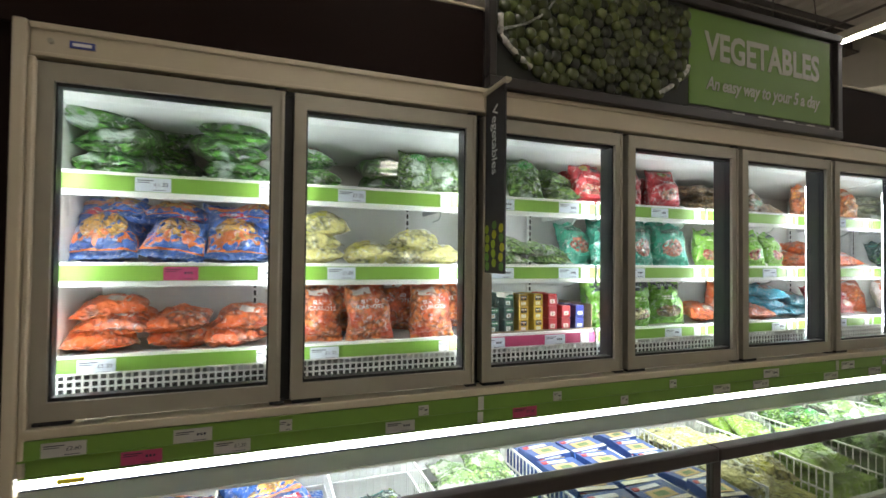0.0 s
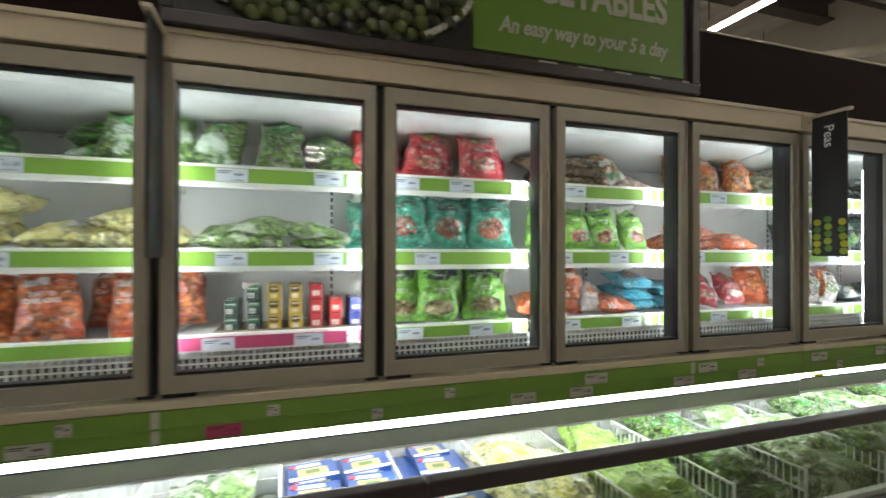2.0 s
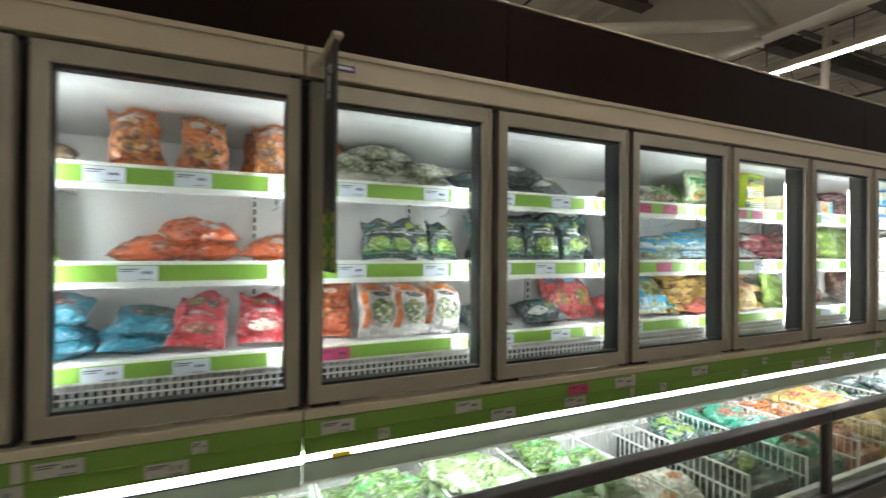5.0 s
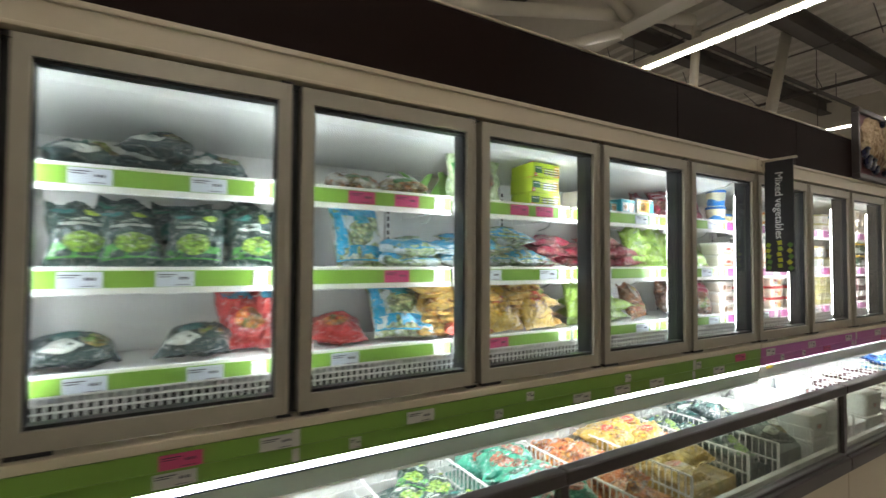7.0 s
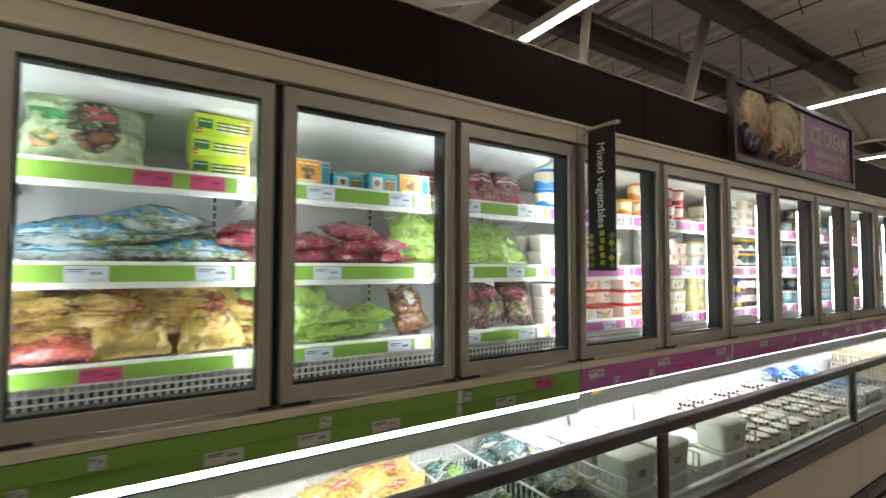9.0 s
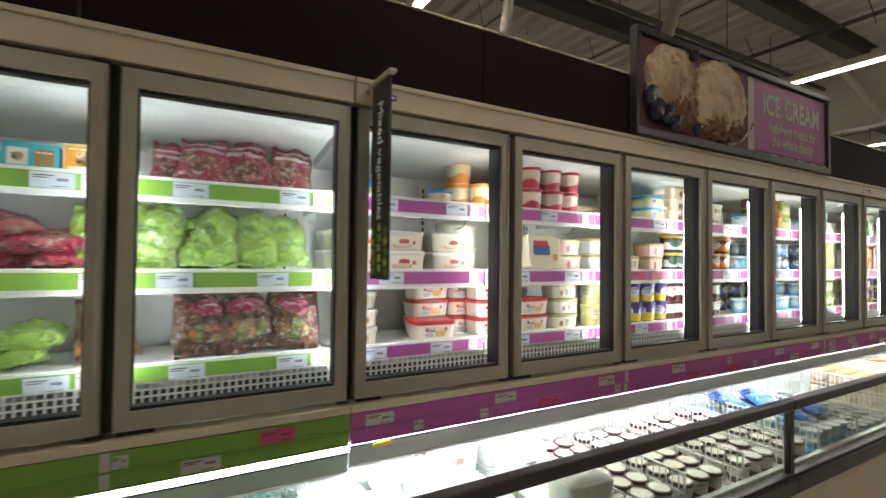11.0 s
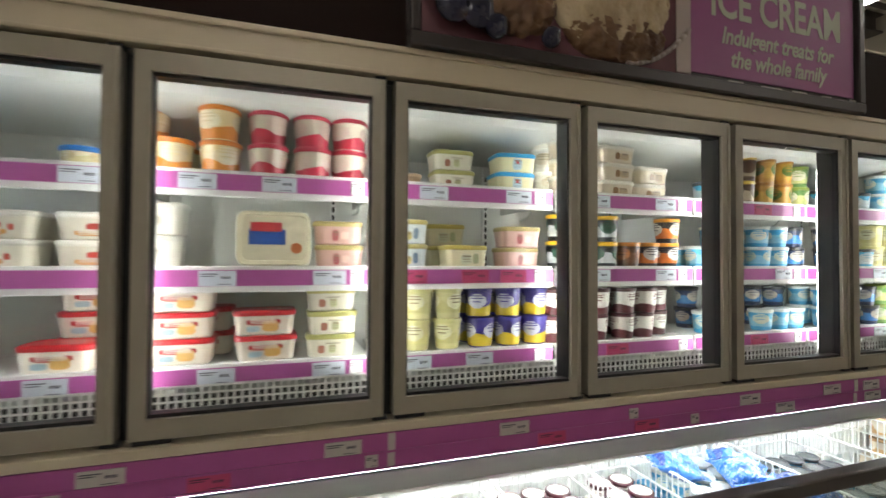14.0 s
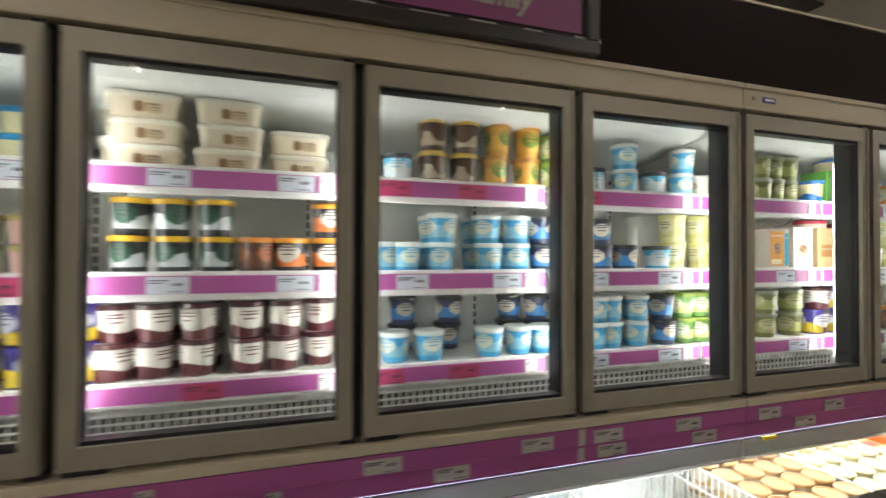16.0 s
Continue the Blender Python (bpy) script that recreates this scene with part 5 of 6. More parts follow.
# rectangular tubs: width, depth, height, body, lid, label, front print
RECT = {
    "vanilla_rect": (0.185, 0.13, 0.078, paint("e6e0cf"), paint("e9e6dc"), "cream ice cream tub with clear lid", [(-0.7, 0.5, 0.12, 0.42, paint("d99a52")), (-0.3, 0.35, 0.4, 0.75, paint("c2453c")), (0.55, 0.75, 0.35, 0.65, paint("c9503f"))]),
    "clear_rect": (0.16, 0.11, 0.066, paint("dccfc0"), paint("e4e0da"), "clear tub of frozen desserts", [(-0.75, -0.2, 0.15, 0.85, paint("8a5a3c")), (-0.1, 0.75, 0.2, 0.7, paint("c9a184"))]),
    "red_rect": (0.175, 0.12, 0.076, paint("e8e0d2"), paint("c92a34"), "cream ice cream tub with red lid", [(-0.8, 0.75, 0.5, 0.85, paint("b83038")), (-0.1, 0.65, 0.12, 0.75, paint("e3b56a")), (-0.8, -0.2, 0.12, 0.45, paint("a9c3cf"))]),
    "big_white_rect": (0.20, 0.16, 0.13, paint("dfe2e0"), paint("e6e8e6"), "large white ice cream tub", [(-0.5, 0.5, 0.3, 0.7, paint("c9d6dd")), (-0.2, 0.3, 0.4, 0.6, paint("c98a8a"))]),
    "white_rect": (0.17, 0.12, 0.10, paint("e6e2d8"), paint("e8e5dc"), "plain white ice cream tub", [(-0.5, 0.5, 0.3, 0.7, paint("d9d2c4"))]),
    "pink_rect": (0.15, 0.11, 0.075, paint("cfa9a0"), paint("b5a56a"), "pink ice cream tub with gold lid", [(-0.4, 0.0, 0.15, 0.8, paint("b0525c")), (0.15, 0.6, 0.25, 0.7, paint("dcb8ae"))]),
    "green_rect": (0.15, 0.11, 0.072, paint("e3dfcf"), paint("b3b06a"), "cream ice cream tub with olive lid", [(-0.75, -0.35, 0.15, 0.65, paint("a86a58")), (-0.1, 0.35, 0.15, 0.7, paint("c9cfa0")), (-0.3, 0.6, 0.74, 0.82, paint("a8a58f"))]),
    "bluelid_rect": (0.15, 0.12, 0.07, paint("e3ddb0"), paint("2a9bd6"), "cream tub with bright blue lid", [(-0.35, 0.35, 0.1, 0.95, paint("b9d4e0")), (-0.12, 0.12, 0.55, 0.85, paint("c23a4a"))]),
    "peach_rect": (0.16, 0.11, 0.06, paint("d9b591"), paint("d9bd9a"), "peach coloured ice cream tub", [(-0.5, 0.5, 0.2, 0.7, paint("cfa27a"))]),
    "gold_blue_rect": (0.15, 0.11, 0.082, paint("cbd3d6"), paint("b8aa6a"), "pale blue ice cream tub with gold lid", [(-0.2, 0.3, 0.15, 0.6, paint("e0cf7a")), (0.4, 0.75, 0.2, 0.8, paint("6f86a0"))]),
    "gold_rect": (0.155, 0.11, 0.08, paint("dcd4b4"), paint("bba95a"), "cream ice cream tub with gold lid", [(-0.5, 0.3, 0.15, 0.75, paint("d5d9bf")), (0.35, 0.75, 0.2, 0.8, paint("a8ad8a"))]),
    "cream_rect": (0.165, 0.12, 0.068, paint("ddd0b8"), paint("e2ddcf"), "cream tub with frosted lid", [(-0.35, 0.05, 0.2, 0.8, paint("8f6a45")), (0.05, 0.8, 0.15, 0.75, paint("cbb28f"))]),
}
# round tubs: radius, height, body, lid, band, patch, label
ROUND = {
    "blue_big": (0.054, 0.102, "e3dcae", "1f74c4", "1f7fcf", "d9d2b0", "large cream and blue ice cream tub"),
    "blue_small": (0.05, 0.06, "e3dcb8", "1f74c4", "d9cf9a", "c9b98a", "small cream tub with blue lid"),
    "orange_big": (0.057, 0.103, "e0cfa0", "d9822f", "d98a35", "e6dcc0", "large cream and orange ice cream tub"),
    "red_big": (0.057, 0.103, "e6dccb", "c42f4a", "c02a45", "dfc9c0", "large cream and crimson ice cream tub"),
    "white_round": (0.056, 0.09, "dedccf", "e3e1d8", "cfcbb9", "b9b09a", "white ice cream tub"),
    "yellow_round": (0.048, 0.104, "dcd79a", "d6d28f", "d2cd8a", "e6e3bd", "pale yellow ice cream tub"),
    "purple_round": (0.048, 0.103, "3c2f8a", "2f2a80", "e0c52f", "c9cbd9", "purple and yellow ice cream tub"),
    "black_round": (0.047, 0.10, "1c2228", "e6b422", "cfd6d9", "2f5a4a", "black ice cream tub with yellow lid"),
    "brown_round": (0.047, 0.10, "4a2f24", "d98a2f", "6a4530", "a9653a", "brown ice cream tub with orange lid"),
    "orange_round": (0.047, 0.10, "2f2a33", "e39a2a", "d9782f", "d9d5cc", "dark ice cream tub with orange lid"),
    "maroon_round": (0.047, 0.099, "e6e2dc", "4a1a24", "5a1f2a", "efebe4", "maroon and white ice cream tub"),
    "cocoa_round": (0.045, 0.105, "4a3226", "c9a94a", "b5a58f", "5a3d2a", "brown ice cream tub with gold lid"),
    "gold_round": (0.044, 0.105, "cf9a3f", "b5802f", "d9a84a", "6f8a3a", "gold ice cream tub"),
    "sky_round": (0.046, 0.09, "4fb0d9", "3a3f45", "d2dfe3", "e3e6e6", "sky blue ice cream tub"),
    "blue_round": (0.046, 0.092, "3f9fd0", "cfd6d2", "86bfd6", "d3d6c4", "blue and green ice cream tub"),
    "navy_round": (0.046, 0.092, "2a3a5f", "23262c", "3f86c9", "cfc6b5", "navy ice cream tub"),
    "green_round": (0.046, 0.095, "6a9a4a", "8aa03f", "c9cf8a", "dcdcc4", "green ice cream tub"),
    "amber_round": (0.05, 0.1, "d9c9b0", "b08858", "c9a06a", "e3d6c0", "white ice cream tub with amber lid"),
    "lemon_round": (0.05, 0.1, "dedbd0", "c4b88a", "cfcbb4", "e3e0d2", "white ice cream tub with lemon lid"),
    "olive_round": (0.046, 0.095, "6f7340", "8a8f7a", "a5aa6a", "c9c69a", "olive green ice cream tub"),
}


def rect_tub(style):
    w, d, h, body, lid, label, prints = RECT[style]
    t = tagged(new("ice_cream_tub"), label, "ice cream tub", "tubs of " + style.replace("_", " "))
    k = 0.9
    part("body", loft([ring_of(w * k - 0.01, d * k - 0.01, 0.02, 0.0), ring_of(w * k, d * k, 0.022, 0.005), ring_of(w * 0.975, d * 0.975, 0.024, h - 0.016)]), body, t, smooth=False)
    part("lid", loft([ring_of(w, d, 0.026, h - 0.017), ring_of(w + 0.004, d + 0.004, 0.027, h - 0.012), ring_of(w + 0.003, d + 0.003, 0.027, h - 0.005), ring_of(w - 0.006, d - 0.006, 0.024, h - 0.001), ring_of(w - 0.02, d - 0.02, 0.02, h - 0.003)]), lid, t)
    for i, (u0, u1, v0, v1, mt) in enumerate(prints):
        bm = bmesh.new()
        lift = 0.0008 + 0.0006 * i
        q = []
        for u, v in ((u0, v0), (u1, v0), (u1, v1), (u0, v1)):
            zz = 0.006 + v * (h - 0.024)
            dd = d / 2 * (k + (0.975 - k) * (zz - 0.005) / (h - 0.021))
            q.append((u * (w * 0.45 - 0.018), -dd - lift, zz))
        # rounded corners on the printed panel
        (ax, ay, az), (bx, by, bz), (cx, cy, cz), (dx, dy, dz) = q
        e, g = 0.18 * (bx - ax), 0.22 * (cz - bz)
        gy = (cy - by) * 0.22
        vs = [bm.verts.new(p) for p in ((ax + e, ay, az), (bx - e, by, bz), (bx, by + gy, bz + g), (cx, cy - gy, cz - g), (cx - e, cy, cz), (dx + e, dy, dz), (dx, dy - gy, dz - g), (ax, ay + gy, az + g))]
        bm.faces.new(vs)
        part("print", bm, mt, t)
    rl = random.Random(len(style) * 3 + len(prints))
    u0, u1, v0, v1 = max(prints, key=lambda q: (q[1] - q[0]) * (q[3] - q[2]))[:4]
    bs = []
    for row in range(3):
        v = v0 + (v1 - v0) * (0.72 - 0.24 * row)
        zz = 0.006 + v * (h - 0.024)
        dd = d / 2 * (k + (0.975 - k) * (zz - 0.005) / (h - 0.021)) + 0.0032
        u = u0 + 0.12 * (u1 - u0)
        while u < u1 - 0.14 * (u1 - u0):
            ub = u + rl.uniform(0.03, 0.10)
            bs.append((u * (w * 0.45 - 0.018), ub * (w * 0.45 - 0.018), -dd, -dd + 0.0014, zz, zz + (0.006, 0.003, 0.002)[row]))
            u = ub + 0.025
    part("lettering", boxes(*bs), paint("f0ebe0" if style in ("vanilla_rect", "red_rect") else "8a7a68"), t)
    part("lid_rim", loft([ring_of(w - 0.03, d - 0.03, 0.02, h - 0.004), ring_of(w - 0.034, d - 0.034, 0.019, h - 0.0015)]), lid, t)
    return t


def round_tub(style):
    r, h, body, lid, band, patch, label = ROUND[style]
    t = tagged(new("ice_cream_tub"), label, "ice cream tub", "tubs of " + style.replace("_", " "))
    rb = r * 0.84
    def rad(z):
        return rb + (r - rb) * z / h
    part("body", lathe([(rb - 0.004, 0.0), (rb, 0.004), (rad(h - 0.014), h - 0.014)]), paint(body), t, smooth=False)
    part("lid", lathe([(r + 0.0015, h - 0.015), (r + 0.003, h - 0.012), (r + 0.003, h - 0.003), (r, h), (r - 0.006, h), (r - 0.008, h - 0.003)]), paint(lid), t)
    if style == "maroon_round":
        part("lid_top", lathe([(r - 0.0065, h - 0.0028), (r - 0.0065, h - 0.0005), (r - 0.009, h + 0.0003)]), paint("d9d4cc"), t, "white printed lid centre")
    n = 24
    z0, z1 = (0.06 * h, 0.42 * h) if "big" in style or "purple" in style else (0.03 * h, 0.32 * h) if "maroon" in style else (0.2 * h, 0.55 * h)
    bm = bmesh.new()
    lo, hi = [], []
    for i in range(n):
        a = 2 * math.pi * i / n
        za, zb = z0, z1 + 0.06 * h * math.sin(a * 2 + 1)
        lo.append(bm.verts.new(((rad(za) + 0.0008) * math.cos(a), (rad(za) + 0.0008) * math.sin(a), za)))
        hi.append(bm.verts.new(((rad(zb) + 0.0008) * math.cos(a), (rad(zb) + 0.0008) * math.sin(a), zb)))
    for i in range(n):
        k = (i + 1) % n
        bm.faces.new((lo[i], lo[k], hi[k], hi[i]))
    part("band", bm, paint(band), t, smooth=True)
    for turn in (0.0, 2.1, 4.2):
        bm = bmesh.new()
        rows = []
        for j in range(5):
            v = -1 + j / 2
            zz = 0.56 * h + v * 0.24 * h
            half = 0.75 * math.sqrt(max(0.02, 1 - v * v * 0.9))
            rows.append([bm.verts.new(((rad(zz) + 0.0016) * math.sin(turn + half * (-1 + i / 3)), -(rad(zz) + 0.0016) * math.cos(turn + half * (-1 + i / 3)), zz)) for i in range(7)])
        for a, b in zip(rows, rows[1:]):
            for i in range(6):
                bm.faces.new((a[i], a[i + 1], b[i + 1], b[i]))
        part("print", bm, paint(patch), t, smooth=True)
        bm = bmesh.new()
        for v, ha in ((0.72, 0.42), (0.64, 0.5), (0.52, 0.32)):
            zz = v * h
            q = [[bm.verts.new(((rad(zz) + 0.0023) * math.sin(turn + ha * (-1 + i / 2)), -(rad(zz) + 0.0023) * math.cos(turn + ha * (-1 + i / 2)), zz + dz)) for i in range(5)] for dz in (0, 0.035 * h)]
            for i in range(4):
                bm.faces.new((q[0][i], q[0][i + 1], q[1][i + 1], q[1][i]))
        part("lettering", bm, paint("6a2a35" if style == "maroon_round" else body if style not in ("yellow_round", "white_round") else "8a7f5a"), t)
    return t


def tub(style, m):
    if style in RECT:
        return place(style, m, lambda: rect_tub(style))
    return place(style, m, lambda: round_tub(style))


def joined_tubs(name, label, items):
    """Many tubs too small or too many to pick apart, as one object of kind stuff."""
    root = tagged(new(name), label, "ice cream tubs", kind="stuff")
    bag_of = {}
    for style, m in items:
        if style not in made:
            tub(style, m)
            continue
        for c in made[style].children:
            V, F, mt, nm = bag_of.setdefault((style, c.name.split(".")[0], c.data.materials[0].name), ([], [], c.data.materials[0], c.name.split(".")[0]))
            n0 = len(V)
            V += [tuple(m @ v.co) for v in c.data.vertices]
            F += [tuple(a + n0 for a in p.vertices) for p in c.data.polygons]
    for V, F, mt, nm in bag_of.values():
        me = bpy.data.meshes.new(nm)
        me.from_pydata(V, [], F)
        me.materials.append(mt)
        o = new(nm, me)
        o.parent = root
        o["kind"] = "stuff"


def tubs(s, style, pairs, y, back):
    h = RECT[style][2] if style in RECT else ROUND[style][1]
    dep = RECT[style][1] if style in RECT else 2 * ROUND[style][0]
    turn = 5 if style in RECT else 60
    for x, n in pairs:
        for b in range(back + 1):
            for k in range(n):
                tub(style, pose(x + rngp.uniform(-0.004, 0.004), y + dep / 2 - 0.05 + b * (dep + 0.012) + rngp.uniform(-0.006, 0.006), SHELVES[s] + 0.0005 + k * (h - 0.002), 0, 0, rngp.uniform(-turn, turn)))


def face_tub(x):
    """A tub stood on its side with the lid to the front."""
    t = tagged(new("ice_cream_tub"), "cream ice cream tub on its side with blue label", "ice cream tub")
    w, d, h = 0.20, 0.155, 0.075
    part("body", loft([ring_of(w * 0.9, d * 0.9, 0.02, 0.0), ring_of(w * 0.975, d * 0.975, 0.024, h - 0.014)]), paint("e2dabd"), t)
    part("lid", loft([ring_of(w, d, 0.026, h - 0.015), ring_of(w + 0.004, d + 0.004, 0.027, h - 0.010), ring_of(w, d, 0.026, h), ring_of(w - 0.02, d - 0.02, 0.02, h), ring_of(w - 0.024, d - 0.024, 0.02, h - 0.003)]), paint("e2dabd"), t)
    part("print", boxes((-0.07, 0.03, -0.02, 0.025, h - 0.0025, h - 0.0012), bevel=0.0003), paint("2a55a5"), t, "blue printed panel")
    part("logo", boxes((-0.065, 0.02, 0.018, 0.045, h - 0.0022, h - 0.0005), bevel=0.0003), paint("c03038"), t, "red printed panel")
    bm = lathe([(0.016, h - 0.0028), (0.016, h - 0.0012)], 16)
    o = part("picture", bm, paint("d07a4a"), t)
    o.location = (0.06, -0.03, 0)
    t.matrix_basis = pose(x, 0.25, SHELVES[1] + d / 2 + 0.004, 82, 0, 4)


CARTON = {
    "yellow_carton": ("bcd62f", [("d8a53f", 0.78, 0.98, 0.1, 0.9), ("3a4a2a", 0.36, 0.95, 0.62, 0.68), ("3a4a2a", 0.36, 0.95, 0.45, 0.51), ("3a4a2a", 0.36, 0.95, 0.28, 0.34), ("2f6a3a", 0.05, 0.30, 0.3, 0.75), ("c4353a", 0.02, 0.12, 0.05, 0.28)], "yellow green carton of frozen burgers"),
    "orange_carton": ("d9cfc2", [("e09a2f", 0.04, 0.72, 0.1, 0.95), ("2a9ab5", 0.76, 0.97, 0.1, 0.9), ("f0dfb0", 0.1, 0.6, 0.14, 0.26)], "white carton with an orange dish photo"),
    "teal_carton": ("3fb0bd", [("d9d6cc", 0.1, 0.45, 0.2, 0.8), ("8a6a3a", 0.55, 0.9, 0.2, 0.8)], "turquoise carton of frozen meals"),
    "green_carton": ("5a9a3a", [("cfe0a5", 0.45, 0.8, 0.3, 0.8)], "green carton of frozen dessert"),
    "white_carton": ("d9d5cc", [("b9b0a0", 0.2, 0.8, 0.3, 0.7)], "white carton of ice lollies"),
    "cream_carton": ("dcc592", [("b5803f", 0.2, 0.8, 0.3, 0.6)], "cream carton of ice lollies"),
    "pink_carton": ("c9445f", [("ddb0ba", 0.2, 0.8, 0.3, 0.6)], "pink carton of ice lollies"),
    "veg_carton": ("24413a", [("c9cfc9", 0.15, 0.6, 0.15, 0.5), ("3f7a5a", 0.1, 0.9, 0.6, 0.92)], "dark green carton of frozen vegetables"),
    "gold_carton": ("c9a52f", [("3a3a30", 0.15, 0.8, 0.5, 0.9), ("e3d9b0", 0.2, 0.7, 0.1, 0.4)], "gold carton of frozen vegetables"),
    "red_carton": ("b52f35", [("e0d2cc", 0.2, 0.75, 0.2, 0.55)], "red carton of frozen vegetables"),
    "navy_carton": ("2f3a8a", [("d2d6e3", 0.2, 0.8, 0.2, 0.5)], "blue carton of frozen vegetables"),
    "box_blue": ("2f4f8f", [("d9d3c2", 0.02, 0.98, 0.0, 0.16), ("c9a86a", 0.2, 0.8, 0.2, 0.6), ("5f7a3a", 0.35, 0.65, 0.28, 0.5), ("d9dce0", 0.15, 0.7, 0.68, 0.85), ("b03038", 0.05, 0.2, 0.7, 0.85)], "white and blue carton of frozen food"),
    "box_orange": ("d9732f", [("e8c58a", 0.1, 0.9, 0.5, 0.9), ("b5402a", 0.1, 0.9, 0.1, 0.4)], "orange carton of ice creams"),
}


def carton(style, w, h, d, m, up=False):
    base, prints, label = CARTON[style]

    def build():
        t = tagged(new("food_carton"), label, "carton", "cartons of " + style.replace("_", " "))
        part("box", boxes((-w / 2, w / 2, -d / 2, d / 2, 0, h), bevel=0.0015), paint(base, 0.5), t)
        for i, (c, u0, u1, v0, v1) in enumerate(prints):
            l = 0.0008 + 0.0005 * i
            part("print", boxes((-w / 2 + u0 * w, -w / 2 + u1 * w, -d / 2 - l, -d / 2 + 0.001, v0 * h, v1 * h)), paint(c, 0.5), t)
            if i == 0 and v1 - v0 > 0.3:
                vs = loft([[(-w / 2 + (u0 + u1) / 2 * w + 0.3 * min((u1 - u0) * w, (v1 - v0) * h) * math.cos(2 * math.pi * q / 16), -d / 2 - yy, (v0 + v1) / 2 * h + 0.3 * min((u1 - u0) * w, (v1 - v0) * h) * math.sin(2 * math.pi * q / 16)) for q in range(16)] for yy in (0.0, l + 0.0006)])
                part("picture", vs, food("c99a3f", "7a4a2a", "d9b56a", 90, 0.7), t)
            part("lettering", boxes(*[(-w / 2 + (u0 + (u1 - u0) * (0.1 + 0.3 * q)) * w, -w / 2 + (u0 + (u1 - u0) * (0.1 + 0.3 * q + 0.2)) * w, -d / 2 - l - 0.0009, -d / 2, (v1 - 0.1) * h - 0.004, (v1 - 0.1) * h) for q in range(3)]), paint("e8e6de", 0.5), t)
            part("top_print", boxes((-w / 2 + u0 * w, -w / 2 + u1 * w, -d / 2 + v0 * d, -d / 2 + v1 * d, h - 0.001, h + l)), paint(c, 0.5), t)
        return t
    return place((style, w, h, d), m, build)


def cartons(s, x, style, w, h, d, n):
    for k in range(n):
        carton(style, w, h, d, pose(x + rngp.uniform(-0.004, 0.004), 0.20 + d / 2, SHELVES[s] + 0.001 + k * (h + 0.001), 0, 0, rngp.uniform(-5, 5)))


def carton_tray(xa, xb):
    """Small cartons in an open card tray."""
    t = tagged(new("card_tray"), "torn brown card tray under small cartons", "tray")
    part("base", boxes((xa - 0.02, xb + 0.02, 0.215, 0.46, SHELVES[2] + 0.001, SHELVES[2] + 0.004)), paint("8a7a62", 0.7), t)
    part("side", boxes((xb + 0.02, xb + 0.024, 0.215, 0.46, SHELVES[2] + 0.001, SHELVES[2] + 0.11)), paint("8a7a62", 0.7), t)
    part("front_lip", boxes((xa - 0.02, xb + 0.02, 0.211, 0.214, SHELVES[2] + 0.001, SHELVES[2] + 0.012)), paint("8a7a62", 0.7), t)
    cols = ["veg_carton", "veg_carton", "gold_carton", "gold_carton", "red_carton", "red_carton", "navy_carton"]
    n = len(cols)
    w = (xb - xa) / n
    for i, c in enumerate(cols):
        top = (2, 3, 3, 3, 3, 2, 2)[i]
        for r in range(2):
            for k in range(top):
                carton(c, 0.042, 0.05, 0.06, pose(xa + w * (i + 0.5), 0.252 + 0.075 * r, SHELVES[2] + 0.0045 + 0.0515 * k, 0, 0, rngp.uniform(-4, 4)))
    carton("white_carton", 0.05, 0.02, 0.05, pose(xa + w * 1.4, 0.25, SHELVES[2] + 0.145, 0, 0, 15))


def leeks(x):
    t = tagged(new("leek_bunch"), "bunch of green frozen leek leaves on the shelf", "leeks")
    rg = random.Random(4)
    lm = paint("6fa04a")
    for i in range(9):
        bm = bmesh.new()
        a = rg.uniform(-0.7, 0.5)
        L, wd = rg.uniform(0.12, 0.2), rg.uniform(0.014, 0.022)
        vs = []
        for j in range(6):
            q = j / 5
            px, pz = -0.06 + 0.018 * i + L * q * math.sin(a), L * q * 0.72 * math.cos(a) * (1 - 0.25 * q)
            ww = wd * (1 - 0.5 * q)
            vs.append([bm.verts.new((px + sx * ww, 0.012 * (abs(sx) - 0.5) + 0.05 * q + 0.02 * (i % 3), pz + 0.004)) for sx in (-1, 0, 1)])
        for a2, b2 in zip(vs, vs[1:]):
            for k in range(2):
                bm.faces.new((a2[k], a2[k + 1], b2[k + 1], b2[k]))
        part("leaf", bm, lm, t, smooth=True)
    t.location = (x, 0.27, SHELVES[0] + 0.002)
    t.scale = (1.35, 1.2, 1.35)


# door 1
lie(0, "bean", ((0.10, 3), (0.46, 3)), 0.31, 1.1)
lie(0, "bean", ((0.247, 3),), 0.42, 1.0)
stand(1, "chips", (0.086, 0.282, 0.481), 0.25, -42, 0.0, 1.0)
lie(1, "chips", ((0.086, 3), (0.285, 3), (0.486, 3)), 0.38, 1.0)
lie(2, "orange_mix", ((0.113, 3), (0.31, 2), (0.503, 2)), 0.31, 1.0)
# door 2
lie(0, "bean", ((0.718, 2),), 0.33, 1.0)
stand(0, "green_bean", (1.115, 1.24), 0.25, -25, 0.0, 1.0)
lie(0, "bean", ((1.018, 2),), 0.4, 1.0)
lie(1, "cauli", ((0.748, 3), (0.924, 1), (1.093, 2), (1.205, 1)), 0.31, 1.0)
stand(2, "carrot", (0.741, 0.924, 1.167), 0.24, -10, 0.0, 1.0)
stand(2, "carrot", (0.854, 1.059, 1.258), 0.36, -8, 0.012, 1.0)
